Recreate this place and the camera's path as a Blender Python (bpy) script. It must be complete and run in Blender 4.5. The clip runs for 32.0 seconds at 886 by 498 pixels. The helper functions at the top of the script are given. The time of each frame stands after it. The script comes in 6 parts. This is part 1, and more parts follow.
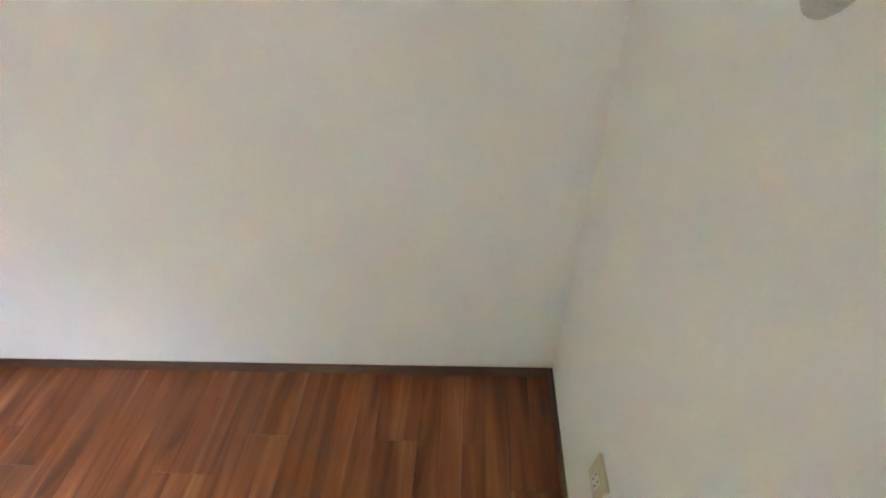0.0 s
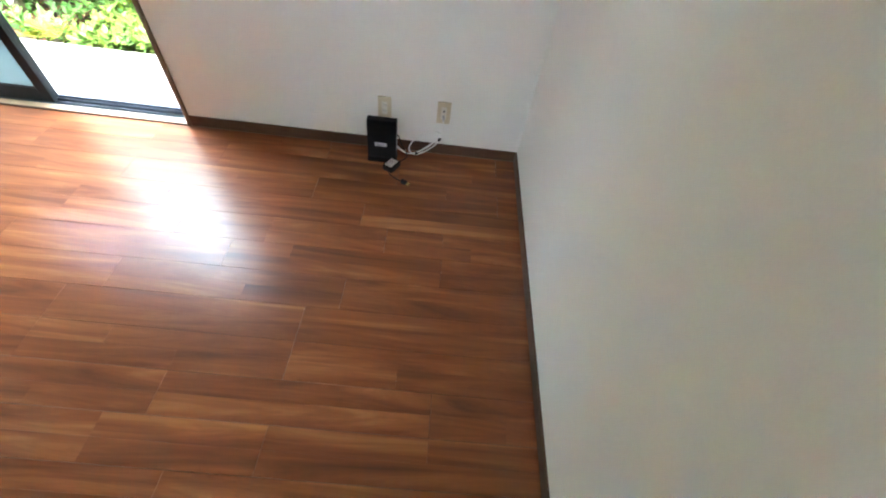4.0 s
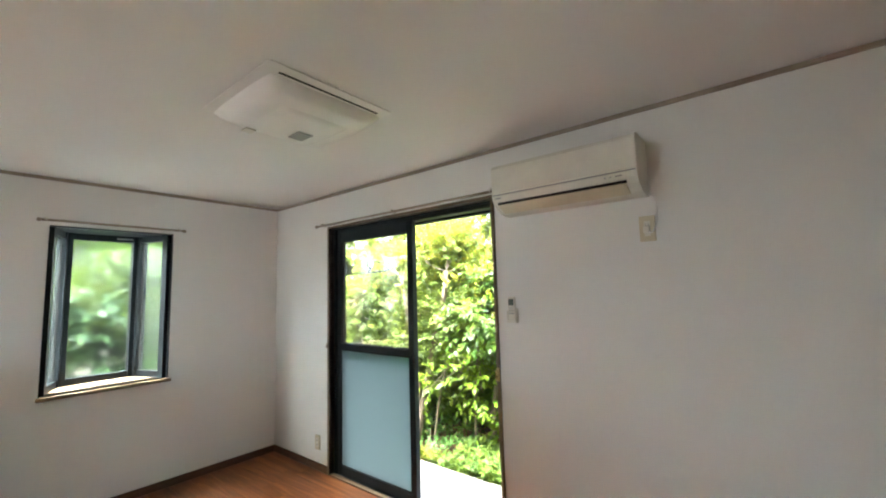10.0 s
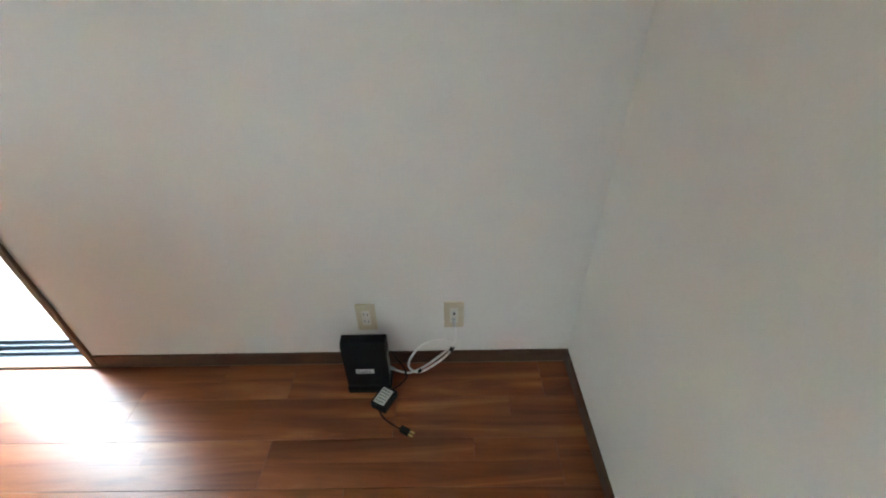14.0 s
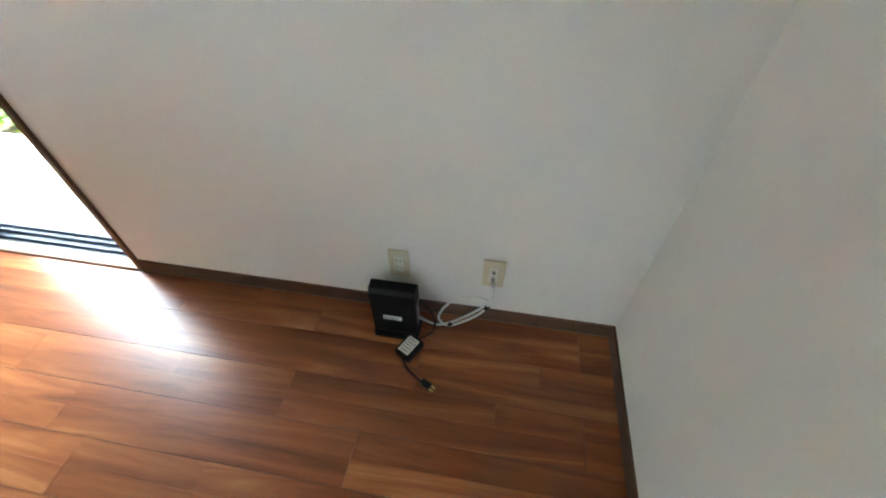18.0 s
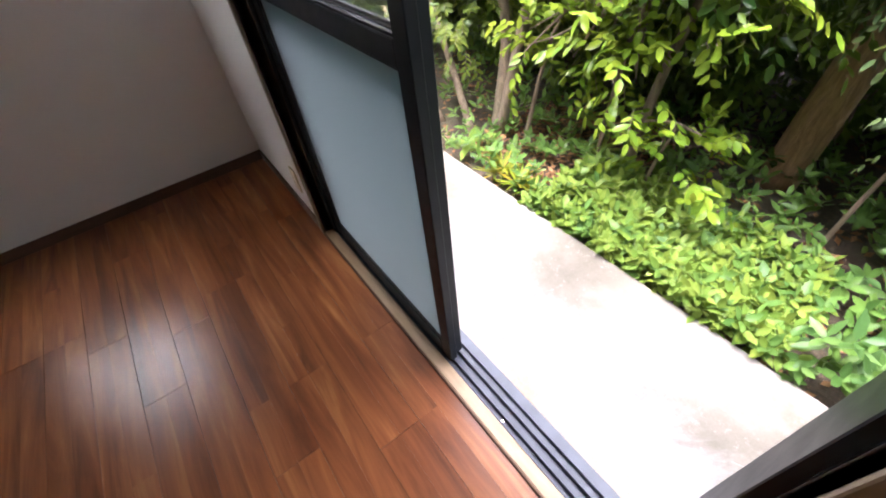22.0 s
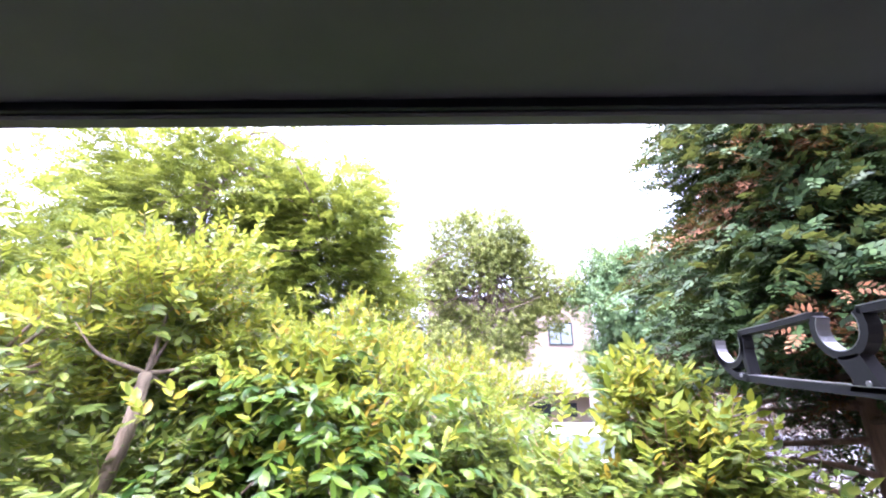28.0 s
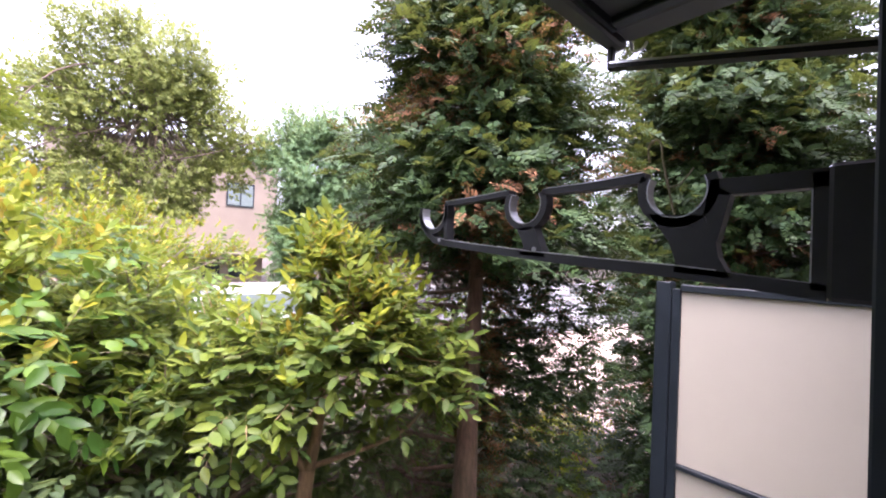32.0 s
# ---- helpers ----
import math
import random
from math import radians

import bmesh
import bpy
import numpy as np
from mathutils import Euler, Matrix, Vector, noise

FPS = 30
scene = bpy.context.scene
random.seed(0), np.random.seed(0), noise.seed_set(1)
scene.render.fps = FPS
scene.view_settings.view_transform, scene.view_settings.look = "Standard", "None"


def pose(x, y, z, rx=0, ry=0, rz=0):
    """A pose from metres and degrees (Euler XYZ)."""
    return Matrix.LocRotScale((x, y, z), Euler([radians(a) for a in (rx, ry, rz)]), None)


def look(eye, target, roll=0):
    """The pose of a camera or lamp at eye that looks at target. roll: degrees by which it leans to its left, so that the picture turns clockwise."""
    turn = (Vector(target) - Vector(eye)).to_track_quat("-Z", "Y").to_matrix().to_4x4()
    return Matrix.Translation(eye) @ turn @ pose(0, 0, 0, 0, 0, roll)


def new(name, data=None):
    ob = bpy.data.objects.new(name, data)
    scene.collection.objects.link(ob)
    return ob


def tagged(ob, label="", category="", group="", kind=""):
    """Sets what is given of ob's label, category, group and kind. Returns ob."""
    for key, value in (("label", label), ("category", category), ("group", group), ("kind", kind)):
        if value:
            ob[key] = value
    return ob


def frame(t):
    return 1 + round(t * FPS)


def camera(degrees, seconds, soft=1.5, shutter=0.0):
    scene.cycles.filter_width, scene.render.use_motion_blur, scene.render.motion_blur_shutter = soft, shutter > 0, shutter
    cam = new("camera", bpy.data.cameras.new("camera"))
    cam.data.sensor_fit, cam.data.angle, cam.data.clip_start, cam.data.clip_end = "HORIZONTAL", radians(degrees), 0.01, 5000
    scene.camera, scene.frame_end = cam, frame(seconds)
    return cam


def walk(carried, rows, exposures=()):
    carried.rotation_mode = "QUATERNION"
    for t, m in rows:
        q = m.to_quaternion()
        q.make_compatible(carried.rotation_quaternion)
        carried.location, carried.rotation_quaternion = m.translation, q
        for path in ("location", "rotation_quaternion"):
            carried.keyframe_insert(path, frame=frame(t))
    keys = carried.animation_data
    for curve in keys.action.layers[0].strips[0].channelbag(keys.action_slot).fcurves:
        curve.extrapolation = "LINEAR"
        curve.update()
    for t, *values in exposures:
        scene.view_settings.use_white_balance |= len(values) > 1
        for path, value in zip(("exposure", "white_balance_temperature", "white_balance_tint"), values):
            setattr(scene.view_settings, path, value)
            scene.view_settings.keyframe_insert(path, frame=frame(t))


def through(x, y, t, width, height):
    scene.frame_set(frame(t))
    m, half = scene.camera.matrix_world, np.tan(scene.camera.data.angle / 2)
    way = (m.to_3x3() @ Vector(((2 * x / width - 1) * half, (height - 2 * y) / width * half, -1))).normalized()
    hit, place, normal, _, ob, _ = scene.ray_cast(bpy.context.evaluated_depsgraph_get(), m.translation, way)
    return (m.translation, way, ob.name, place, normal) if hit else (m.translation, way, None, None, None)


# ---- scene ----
# ---------- the camera and its walk ----------
cam = camera(94.9, 32.0, soft=2.0)
PATH = [
    (0, (-0.672, -2.493, 1.408), (0.674, -2.261, -0.053), -8.1),
    (0.2, (-0.691, -2.483, 1.440), (0.761, -2.236, 0.087), -7.3),
    (0.5, (-0.737, -2.439, 1.484), (0.835, -2.174, 0.277), -5.8),
    (0.8, (-0.738, -2.421, 1.509), (0.893, -2.053, 0.411), -5.7),
    (1, (-0.728, -2.377, 1.494), (0.928, -1.934, 0.465), -4.6),
    (1.2, (-0.719, -2.331, 1.469), (0.952, -1.827, 0.494), -2.5),
    (1.5, (-0.695, -2.249, 1.429), (0.955, -1.611, 0.496), 1.0),
    (2, (-0.587, -2.039, 1.391), (0.897, -1.184, 0.357), 4.6),
    (2.5, (-0.476, -1.880, 1.363), (0.744, -0.833, 0.173), 7.0),
    (3, (-0.475, -1.771, 1.418), (0.429, -0.598, 0.074), 11.1),
    (3.5, (-0.465, -1.768, 1.449), (0.048, -0.517, -0.024), 12.0),
    (4, (-0.438, -1.858, 1.427), (-0.361, -0.593, -0.120), 8.6),
    (4.5, (-0.442, -1.958, 1.447), (-0.701, -0.767, -0.138), 4.0),
    (6.5, (-0.524, -2.096, 1.442), (-1.343, -1.160, -0.124), 0.6),
    (7, (-0.506, -2.097, 1.431), (-1.459, -1.089, -0.010), -0.8),
    (7.5, (-0.507, -2.100, 1.424), (-1.590, -0.956, 0.191), -0.3),
    (8, (-0.495, -2.110, 1.440), (-1.711, -0.820, 0.514), -0.6),
    (8.5, (-0.489, -2.114, 1.489), (-1.794, -0.716, 0.903), -1.2),
    (9, (-0.476, -2.129, 1.511), (-1.819, -0.665, 1.280), -1.3),
    (9.5, (-0.464, -2.153, 1.522), (-1.783, -0.651, 1.566), -1.5),
    (10, (-0.457, -2.159, 1.518), (-1.708, -0.613, 1.720), -1.6),
    (10.5, (-0.468, -2.150, 1.524), (-1.564, -0.488, 1.718), -2.1),
    (11, (-0.492, -2.128, 1.537), (-1.368, -0.331, 1.598), -2.7),
    (11.5, (-0.487, -2.040, 1.428), (-1.107, -0.140, 1.369), -2.3),
    (12, (-0.456, -1.810, 1.390), (-0.841, 0.132, 1.105), -2.5),
    (12.5, (-0.449, -1.570, 1.357), (-0.644, 0.345, 0.815), -2.4),
    (13, (-0.481, -1.323, 1.328), (-0.568, 0.519, 0.554), -2.2),
    (13.5, (-0.492, -1.144, 1.299), (-0.523, 0.583, 0.291), -1.6),
    (14, (-0.453, -0.997, 1.271), (-0.462, 0.610, 0.080), -1.1),
    (14.5, (-0.441, -0.886, 1.235), (-0.445, 0.567, -0.140), -0.8),
    (15, (-0.426, -0.857, 1.144), (-0.455, 0.485, -0.338), -1.5),
    (15.5, (-0.425, -0.836, 1.107), (-0.430, 0.423, -0.447), -0.3),
    (17.5, (-0.446, -0.751, 1.153), (-0.505, 0.456, -0.440), 1.8),
    (18, (-0.442, -0.827, 1.236), (-0.676, 0.515, -0.228), -0.2),
    (18.5, (-0.495, -0.909, 1.261), (-0.980, 0.551, -0.018), -0.0),
    (19, (-0.660, -0.739, 1.336), (-1.429, 0.585, 0.049), 0.5),
    (19.5, (-0.814, -0.640, 1.369), (-1.880, 0.494, 0.112), 0.8),
    (20, (-0.985, -0.546, 1.363), (-2.286, 0.328, 0.121), 1.6),
    (20.5, (-1.193, -0.514, 1.334), (-2.589, 0.135, 0.057), 1.3),
    (21, (-1.442, -0.515, 1.339), (-2.853, 0.026, 0.029), -1.0),
    (21.5, (-1.703, -0.431, 1.342), (-3.060, 0.131, -0.015), -4.3),
    (22, (-1.920, -0.318, 1.339), (-3.100, 0.420, -0.098), -6.8),
    (22.5, (-2.114, -0.209, 1.329), (-3.002, 0.718, -0.204), -7.8),
    (23, (-2.193, -0.103, 1.320), (-2.773, 0.918, -0.299), -7.4),
    (23.5, (-2.218, -0.006, 1.305), (-2.542, 1.056, -0.359), -4.6),
    (24, (-2.231, 0.052, 1.299), (-2.387, 1.153, -0.363), -2.5),
    (24.5, (-2.270, 0.082, 1.315), (-2.319, 1.256, -0.303), -0.8),
    (25, (-2.295, 0.077, 1.355), (-2.307, 1.532, -0.017), 0.3),
    (25.5, (-2.286, 0.102, 1.482), (-2.326, 1.873, 0.555), -0.4),
    (26, (-2.254, 0.079, 1.628), (-2.356, 2.040, 1.251), -0.4),
    (26.5, (-2.254, 0.060, 1.654), (-2.364, 2.057, 1.625), 0.2),
    (28.5, (-2.266, -0.071, 1.739), (-2.264, 1.772, 2.517), 0.8),
    (29, (-2.266, -0.093, 1.745), (-2.155, 1.707, 2.608), 1.0),
    (29.5, (-2.264, -0.087, 1.755), (-1.950, 1.691, 2.615), 1.0),
    (30, (-2.286, -0.046, 1.742), (-1.692, 1.694, 2.529), 1.5),
    (30.5, (-2.292, 0.030, 1.719), (-1.425, 1.697, 2.403), 3.4),
    (31, (-2.279, 0.091, 1.724), (-1.177, 1.675, 2.249), 3.1),
    (31.5, (-2.269, 0.126, 1.719), (-1.009, 1.646, 2.036), 2.8),
    (32, (-2.284, 0.132, 1.709), (-0.968, 1.638, 1.745), 2.5),
]
EXPOSURE = [(0, 6.9, 5550, 12), (1, 6.7, 5550, 11), (2, 6.75, 5550, 9), (3, 6.55, 5450, 4), (4, 6.2, 5600, 3), (7, 6.2, 6000, 8), (9, 5.5, 6150, 6), (10, 5.55, 6000, 4), (12, 5.3, 5950, 0), (14, 5.85, 5700, -1), (15, 6.0, 5650, -1), (18, 5.95, 5650, -2), (19, 5.55, 5900, 2), (20, 5.2, 6050, 4), (21, 5.05, 6250, 13), (22, 4.4, 6250, 22),
            (23, 3.7, 6200, 13), (24, 3.35, 6000, 8), (25, 3.35, 6000, 7), (26, 4.0, 5350, 30), (29, 3.95, 5700, 36), (30, 3.75, 5800, 36), (31, 3.45, 5800, 34), (32, 3.32, 6050, 34)]
walk(cam, [(t, look(eye, target, roll)) for t, eye, target, roll in PATH], EXPOSURE)

# ---------- sky and sun ----------
world = bpy.data.worlds.new("overcast_sky")
scene.world = world
world.use_nodes = True
sky = world.node_tree.nodes.new("ShaderNodeTexSky")
sky.sky_type, sky.sun_disc = "NISHITA", False
sky.sun_elevation, sky.sun_rotation = radians(77), radians(-143)
sky.air_density, sky.dust_density, sky.ozone_density = 1.0, 8.0, 1.0
cloud = world.node_tree.nodes.new("ShaderNodeHueSaturation")
cloud.inputs["Saturation"].default_value = 0.45
back = world.node_tree.nodes["Background"]
back.inputs[1].default_value = 0.15
world.node_tree.links.new(sky.outputs[0], cloud.inputs["Color"])
world.node_tree.links.new(cloud.outputs[0], back.inputs[0])
sun = new("sun", bpy.data.lights.new("sun", "SUN"))
sun.data.energy, sun.data.angle, sun.data.color = 0.5, radians(100), (1.0, 0.96, 0.9)
sun.matrix_world = look((0, 0, 30), (0.135, 0.18, 29.026))

# ---------- helpers for building ----------
def box(bm, x0, x1, y0, y1, z0, z1, bevel=0.0, seg=1):
    vs = [bm.verts.new((x, y, z)) for x in (x0, x1) for y in (y0, y1) for z in (z0, z1)]
    idx = ((0, 1, 3, 2), (4, 6, 7, 5), (0, 4, 5, 1), (2, 3, 7, 6), (0, 2, 6, 4), (1, 5, 7, 3))
    fs = [bm.faces.new([vs[i] for i in f]) for f in idx]
    bmesh.ops.recalc_face_normals(bm, faces=fs)
    if bevel:
        es = list({e for f in fs for e in f.edges})
        bmesh.ops.bevel(bm, geom=es, offset=bevel, segments=seg, affect="EDGES", profile=0.6)
    return bm


def boxes(*rows, bevel=0.0, seg=1):
    bm = bmesh.new()
    for r in rows:
        box(bm, *r, bevel=bevel, seg=seg)
    return bm


def tube(bm, pts, radius, n=8, cap=True):
    """A round tube along points; radius is one number or one for each point."""
    pts = [Vector(p) for p in pts]
    rad = radius if hasattr(radius, "__len__") else [radius] * len(pts)
    rings = []
    side = None
    for i, p in enumerate(pts):
        d = (pts[min(i + 1, len(pts) - 1)] - pts[max(i - 1, 0)]).normalized()
        if side is None:
            side = d.orthogonal().normalized()
        side = (side - d * side.dot(d)).normalized()
        up = d.cross(side)
        rings.append([bm.verts.new(p + rad[i] * (math.cos(a) * side + math.sin(a) * up)) for a in (2 * math.pi * k / n for k in range(n))])
    for a, b in zip(rings, rings[1:]):
        for k in range(n):
            bm.faces.new((a[k], a[(k + 1) % n], b[(k + 1) % n], b[k])).smooth = True
    if cap:
        bm.faces.new(rings[0][::-1])
        bm.faces.new(rings[-1])
    return bm


def curve_pts(ctrl, n=6):
    """Points of a smooth line through the control points."""
    c = [Vector(p) for p in ctrl]
    c = [2 * c[0] - c[1]] + c + [2 * c[-1] - c[-2]]
    out = []
    for i in range(1, len(c) - 2):
        for k in range(n):
            t = k / n
            a, b, d, e = c[i - 1], c[i], c[i + 1], c[i + 2]
            out.append(0.5 * (2 * b + (d - a) * t + (2 * a - 5 * b + 4 * d - e) * t * t + (3 * b - a - 3 * d + e) * t ** 3))
    out.append(c[-2])
    return out


def prism(bm, outline, axis, lo, hi):
    """A flat outline of (u, v) pushed along an axis ('x', 'y' or 'z')."""
    def at(u, v, w):
        return {"x": (w, u, v), "y": (u, w, v), "z": (u, v, w)}[axis]
    a = [bm.verts.new(at(u, v, lo)) for u, v in outline]
    b = [bm.verts.new(at(u, v, hi)) for u, v in outline]
    fs = [bm.faces.new(a), bm.faces.new(b[::-1])]
    for i in range(len(a)):
        j = (i + 1) % len(a)
        fs.append(bm.faces.new((a[i], b[i], b[j], a[j])))
    bmesh.ops.recalc_face_normals(bm, faces=fs)
    return bm


def place_of(ob):
    p = Vector(ob.location)
    while ob.parent:
        ob = ob.parent
        p += ob.location
    return p


def mesh_of(name, bm, material):
    me = bpy.data.meshes.new(name)
    bm.to_mesh(me)
    bm.free()
    me.materials.append(material)
    return me


def part(name, bm, material, parent, label=""):
    """One mesh, given in world metres, under a thing or a part."""
    off = place_of(parent)
    bmesh.ops.translate(bm, verts=bm.verts, vec=-off)
    ob = new(name, mesh_of(name, bm, material))
    ob.parent = parent
    return tagged(ob, label)


def thing(name, at, label, category, group="", kind=""):
    ob = new(name)
    ob.location = at
    ob.empty_display_size = 0.05
    return tagged(ob, label, category, group, kind)


def solid(name, bm, material, label, category, group="", kind="", at=None):
    """A thing that is one mesh, its origin at its base."""
    if at is None:
        xs = [v.co for v in bm.verts]
        lo = Vector([min(c[i] for c in xs) for i in range(3)])
        hi = Vector([max(c[i] for c in xs) for i in range(3)])
        at = Vector(((lo.x + hi.x) / 2, (lo.y + hi.y) / 2, lo.z))
    bmesh.ops.translate(bm, verts=bm.verts, vec=-Vector(at))
    ob = new(name, mesh_of(name, bm, material))
    ob.location = at
    return tagged(ob, label, category, group, kind)


# ---------- materials ----------
class Nodes:
    def __init__(self, name):
        self.m = bpy.data.materials.new(name)
        self.m.use_nodes = True
        self.t = self.m.node_tree
        self.t.nodes.clear()
        self.out = self.t.nodes.new("ShaderNodeOutputMaterial")

    def add(self, kind, **values):
        n = self.t.nodes.new(kind)
        for k, v in values.items():
            n.inputs[k.replace("_", " ")].default_value = v
        return n

    def link(self, a, b):
        self.t.links.new(a, b)

    def ramp(self, source, stops):
        r = self.t.nodes.new("ShaderNodeValToRGB")
        while len(r.color_ramp.elements) < len(stops):
            r.color_ramp.elements.new(0.5)
        for e, (p, c) in zip(r.color_ramp.elements, stops):
            e.position, e.color = p, (*c, 1)
        self.link(source, r.inputs[0])
        return r.outputs[0]

    def coords(self, scale=(1, 1, 1), world=True):
        src = self.t.nodes.new("ShaderNodeNewGeometry").outputs["Position"] if world else self.t.nodes.new("ShaderNodeTexCoord").outputs["Object"]
        mp = self.add("ShaderNodeMapping")
        mp.inputs["Scale"].default_value = scale
        self.link(src, mp.inputs[0])
        return mp.outputs[0]

    def noise(self, co, scale, detail=4.0, rough=0.55, distort=0.0):
        n = self.add("ShaderNodeTexNoise", Scale=scale, Detail=detail, Roughness=rough, Distortion=distort)
        self.link(co, n.inputs["Vector"])
        return n.outputs[0]

    def mix(self, fac, a, b, kind="MIX"):
        n = self.t.nodes.new("ShaderNodeMix")
        n.data_type, n.blend_type = "RGBA", kind
        for sock, v in ((n.inputs[0], fac), (n.inputs[6], a), (n.inputs[7], b)):
            if isinstance(v, bpy.types.NodeSocket):
                self.link(v, sock)
            else:
                sock.default_value = v if not isinstance(v, tuple) or len(v) == 4 else (*v, 1)
        return n.outputs[2]

    def math(self, op, a, b=0.0):
        n = self.t.nodes.new("ShaderNodeMath")
        n.operation = op
        for sock, v in ((n.inputs[0], a), (n.inputs[1], b)):
            if isinstance(v, bpy.types.NodeSocket):
                self.link(v, sock)
            else:
                sock.default_value = v
        return n.outputs[0]

    def bump(self, height, strength, distance):
        n = self.add("ShaderNodeBump", Strength=strength, Distance=distance)
        self.link(height, n.inputs["Height"])
        return n.outputs[0]

    def surface(self, color, rough=0.5, metal=0.0, normal=None, coat=0.0, **more):
        p = self.add("ShaderNodeBsdfPrincipled", Metallic=metal)
        p.inputs["Coat Weight"].default_value = coat
        for k, v in more.items():
            p.inputs[k.replace("_", " ")].default_value = v
        for sock, v in ((p.inputs["Base Color"], color), (p.inputs["Roughness"], rough)):
            if isinstance(v, bpy.types.NodeSocket):
                self.link(v, sock)
            else:
                sock.default_value = (*v, 1) if isinstance(v, tuple) and len(v) == 3 else v
        if normal is not None:
            self.link(normal, p.inputs["Normal"])
        self.link(p.outputs[0], self.out.inputs[0])
        return p


def plain(name, color, rough=0.5, metal=0.0, vary=0.08, scale=6.0, bump=0.05, fine=180.0, coat=0.0, **more):
    """Paint, plastic or metal with faint blotches, fine grain and uneven gloss."""
    n = Nodes(name)
    co = n.coords()
    big = n.noise(co, scale, 5)
    lo = tuple(c * (1 - vary) for c in color)
    hi = tuple(min(1, c * (1 + vary)) for c in color)
    col = n.ramp(big, ((0.3, lo), (0.7, hi)))
    small = n.noise(co, fine, 3)
    r = n.math("MULTIPLY_ADD", n.noise(co, scale * 2.3, 4), 0.2)
    r.node.inputs[2].default_value = rough - 0.1
    n.surface(col, r, metal, n.bump(small, bump, 0.001), coat, **more)
    return n.m


def wallpaper(name, color):
    """White woven vinyl wallpaper with a fine vertical grain."""
    n = Nodes(name)
    co = n.coords()
    weave = n.noise(n.coords((1, 1, 0.35)), 260, 4, 0.7)
    patch = n.noise(co, 1.3, 4)
    col = n.ramp(patch, ((0.3, tuple(c * 0.97 for c in color)), (0.7, color)))
    col = n.mix(0.05, col, n.ramp(weave, ((0.35, (0.5, 0.5, 0.48)), (0.65, (1, 1, 1)))), "MULTIPLY")
    n.surface(col, 0.75, 0, n.bump(weave, 0.16, 0.0012))
    return n.m


def flooring(name):
    """Red-brown laminate with long streaky figure, glossy, differing from board to board."""
    n = Nodes(name)
    info = n.t.nodes.new("ShaderNodeObjectInfo")
    rnd = info.outputs["Random"]
    pos = n.t.nodes.new("ShaderNodeNewGeometry").outputs["Position"]
    shift = n.t.nodes.new("ShaderNodeVectorMath")
    shift.operation = "MULTIPLY_ADD"
    comb = n.t.nodes.new("ShaderNodeCombineXYZ")
    for i in range(3):
        n.link(rnd, comb.inputs[i])
    n.link(comb.outputs[0], shift.inputs[0])
    shift.inputs[1].default_value = (37, 53, 11)
    n.link(pos, shift.inputs[2])
    mp = n.add("ShaderNodeMapping")
    mp.inputs["Scale"].default_value = (0.8, 8.5, 1)
    n.link(shift.outputs[0], mp.inputs[0])
    figure = n.noise(mp.outputs[0], 1.5, 6, 0.6, 0.9)
    mp2 = n.add("ShaderNodeMapping")
    mp2.inputs["Scale"].default_value = (2.2, 70, 1)
    n.link(shift.outputs[0], mp2.inputs[0])
    grain = n.noise(mp2.outputs[0], 2.2, 5, 0.7)
    col = n.ramp(figure, ((0.28, (0.12, 0.036, 0.013)), (0.42, (0.225, 0.071, 0.025)), (0.57, (0.335, 0.118, 0.041)), (0.72, (0.50, 0.21, 0.077))))
    col = n.mix(0.17, col, n.ramp(grain, ((0.3, (0.45, 0.36, 0.3)), (0.62, (1, 1, 1)))), "MULTIPLY")
    tone = n.ramp(rnd, ((0, (0.62, 0.58, 0.56)), (0.5, (0.88, 0.86, 0.85)), (1, (1.0, 1.0, 1.0))))
    col = n.mix(0.62, col, tone, "MULTIPLY")
    smear = n.noise(n.coords(), 3.5, 5, 0.6)
    r = n.ramp(smear, ((0.3, (0.284, 0.284, 0.284)), (0.7, (0.315, 0.315, 0.315))))
    n.surface(col, r, 0, n.bump(grain, 0.05, 0.001), IOR=1.42)
    return n.m


def timber(name, dark, light, along=(14, 1.2, 14), rough=0.45):
    n = Nodes(name)
    g = n.noise(n.coords(along), 3.0, 6, 0.65, 0.3)
    col = n.ramp(g, ((0.3, dark), (0.7, light)))
    n.surface(col, rough, 0, n.bump(g, 0.1, 0.001))
    return n.m


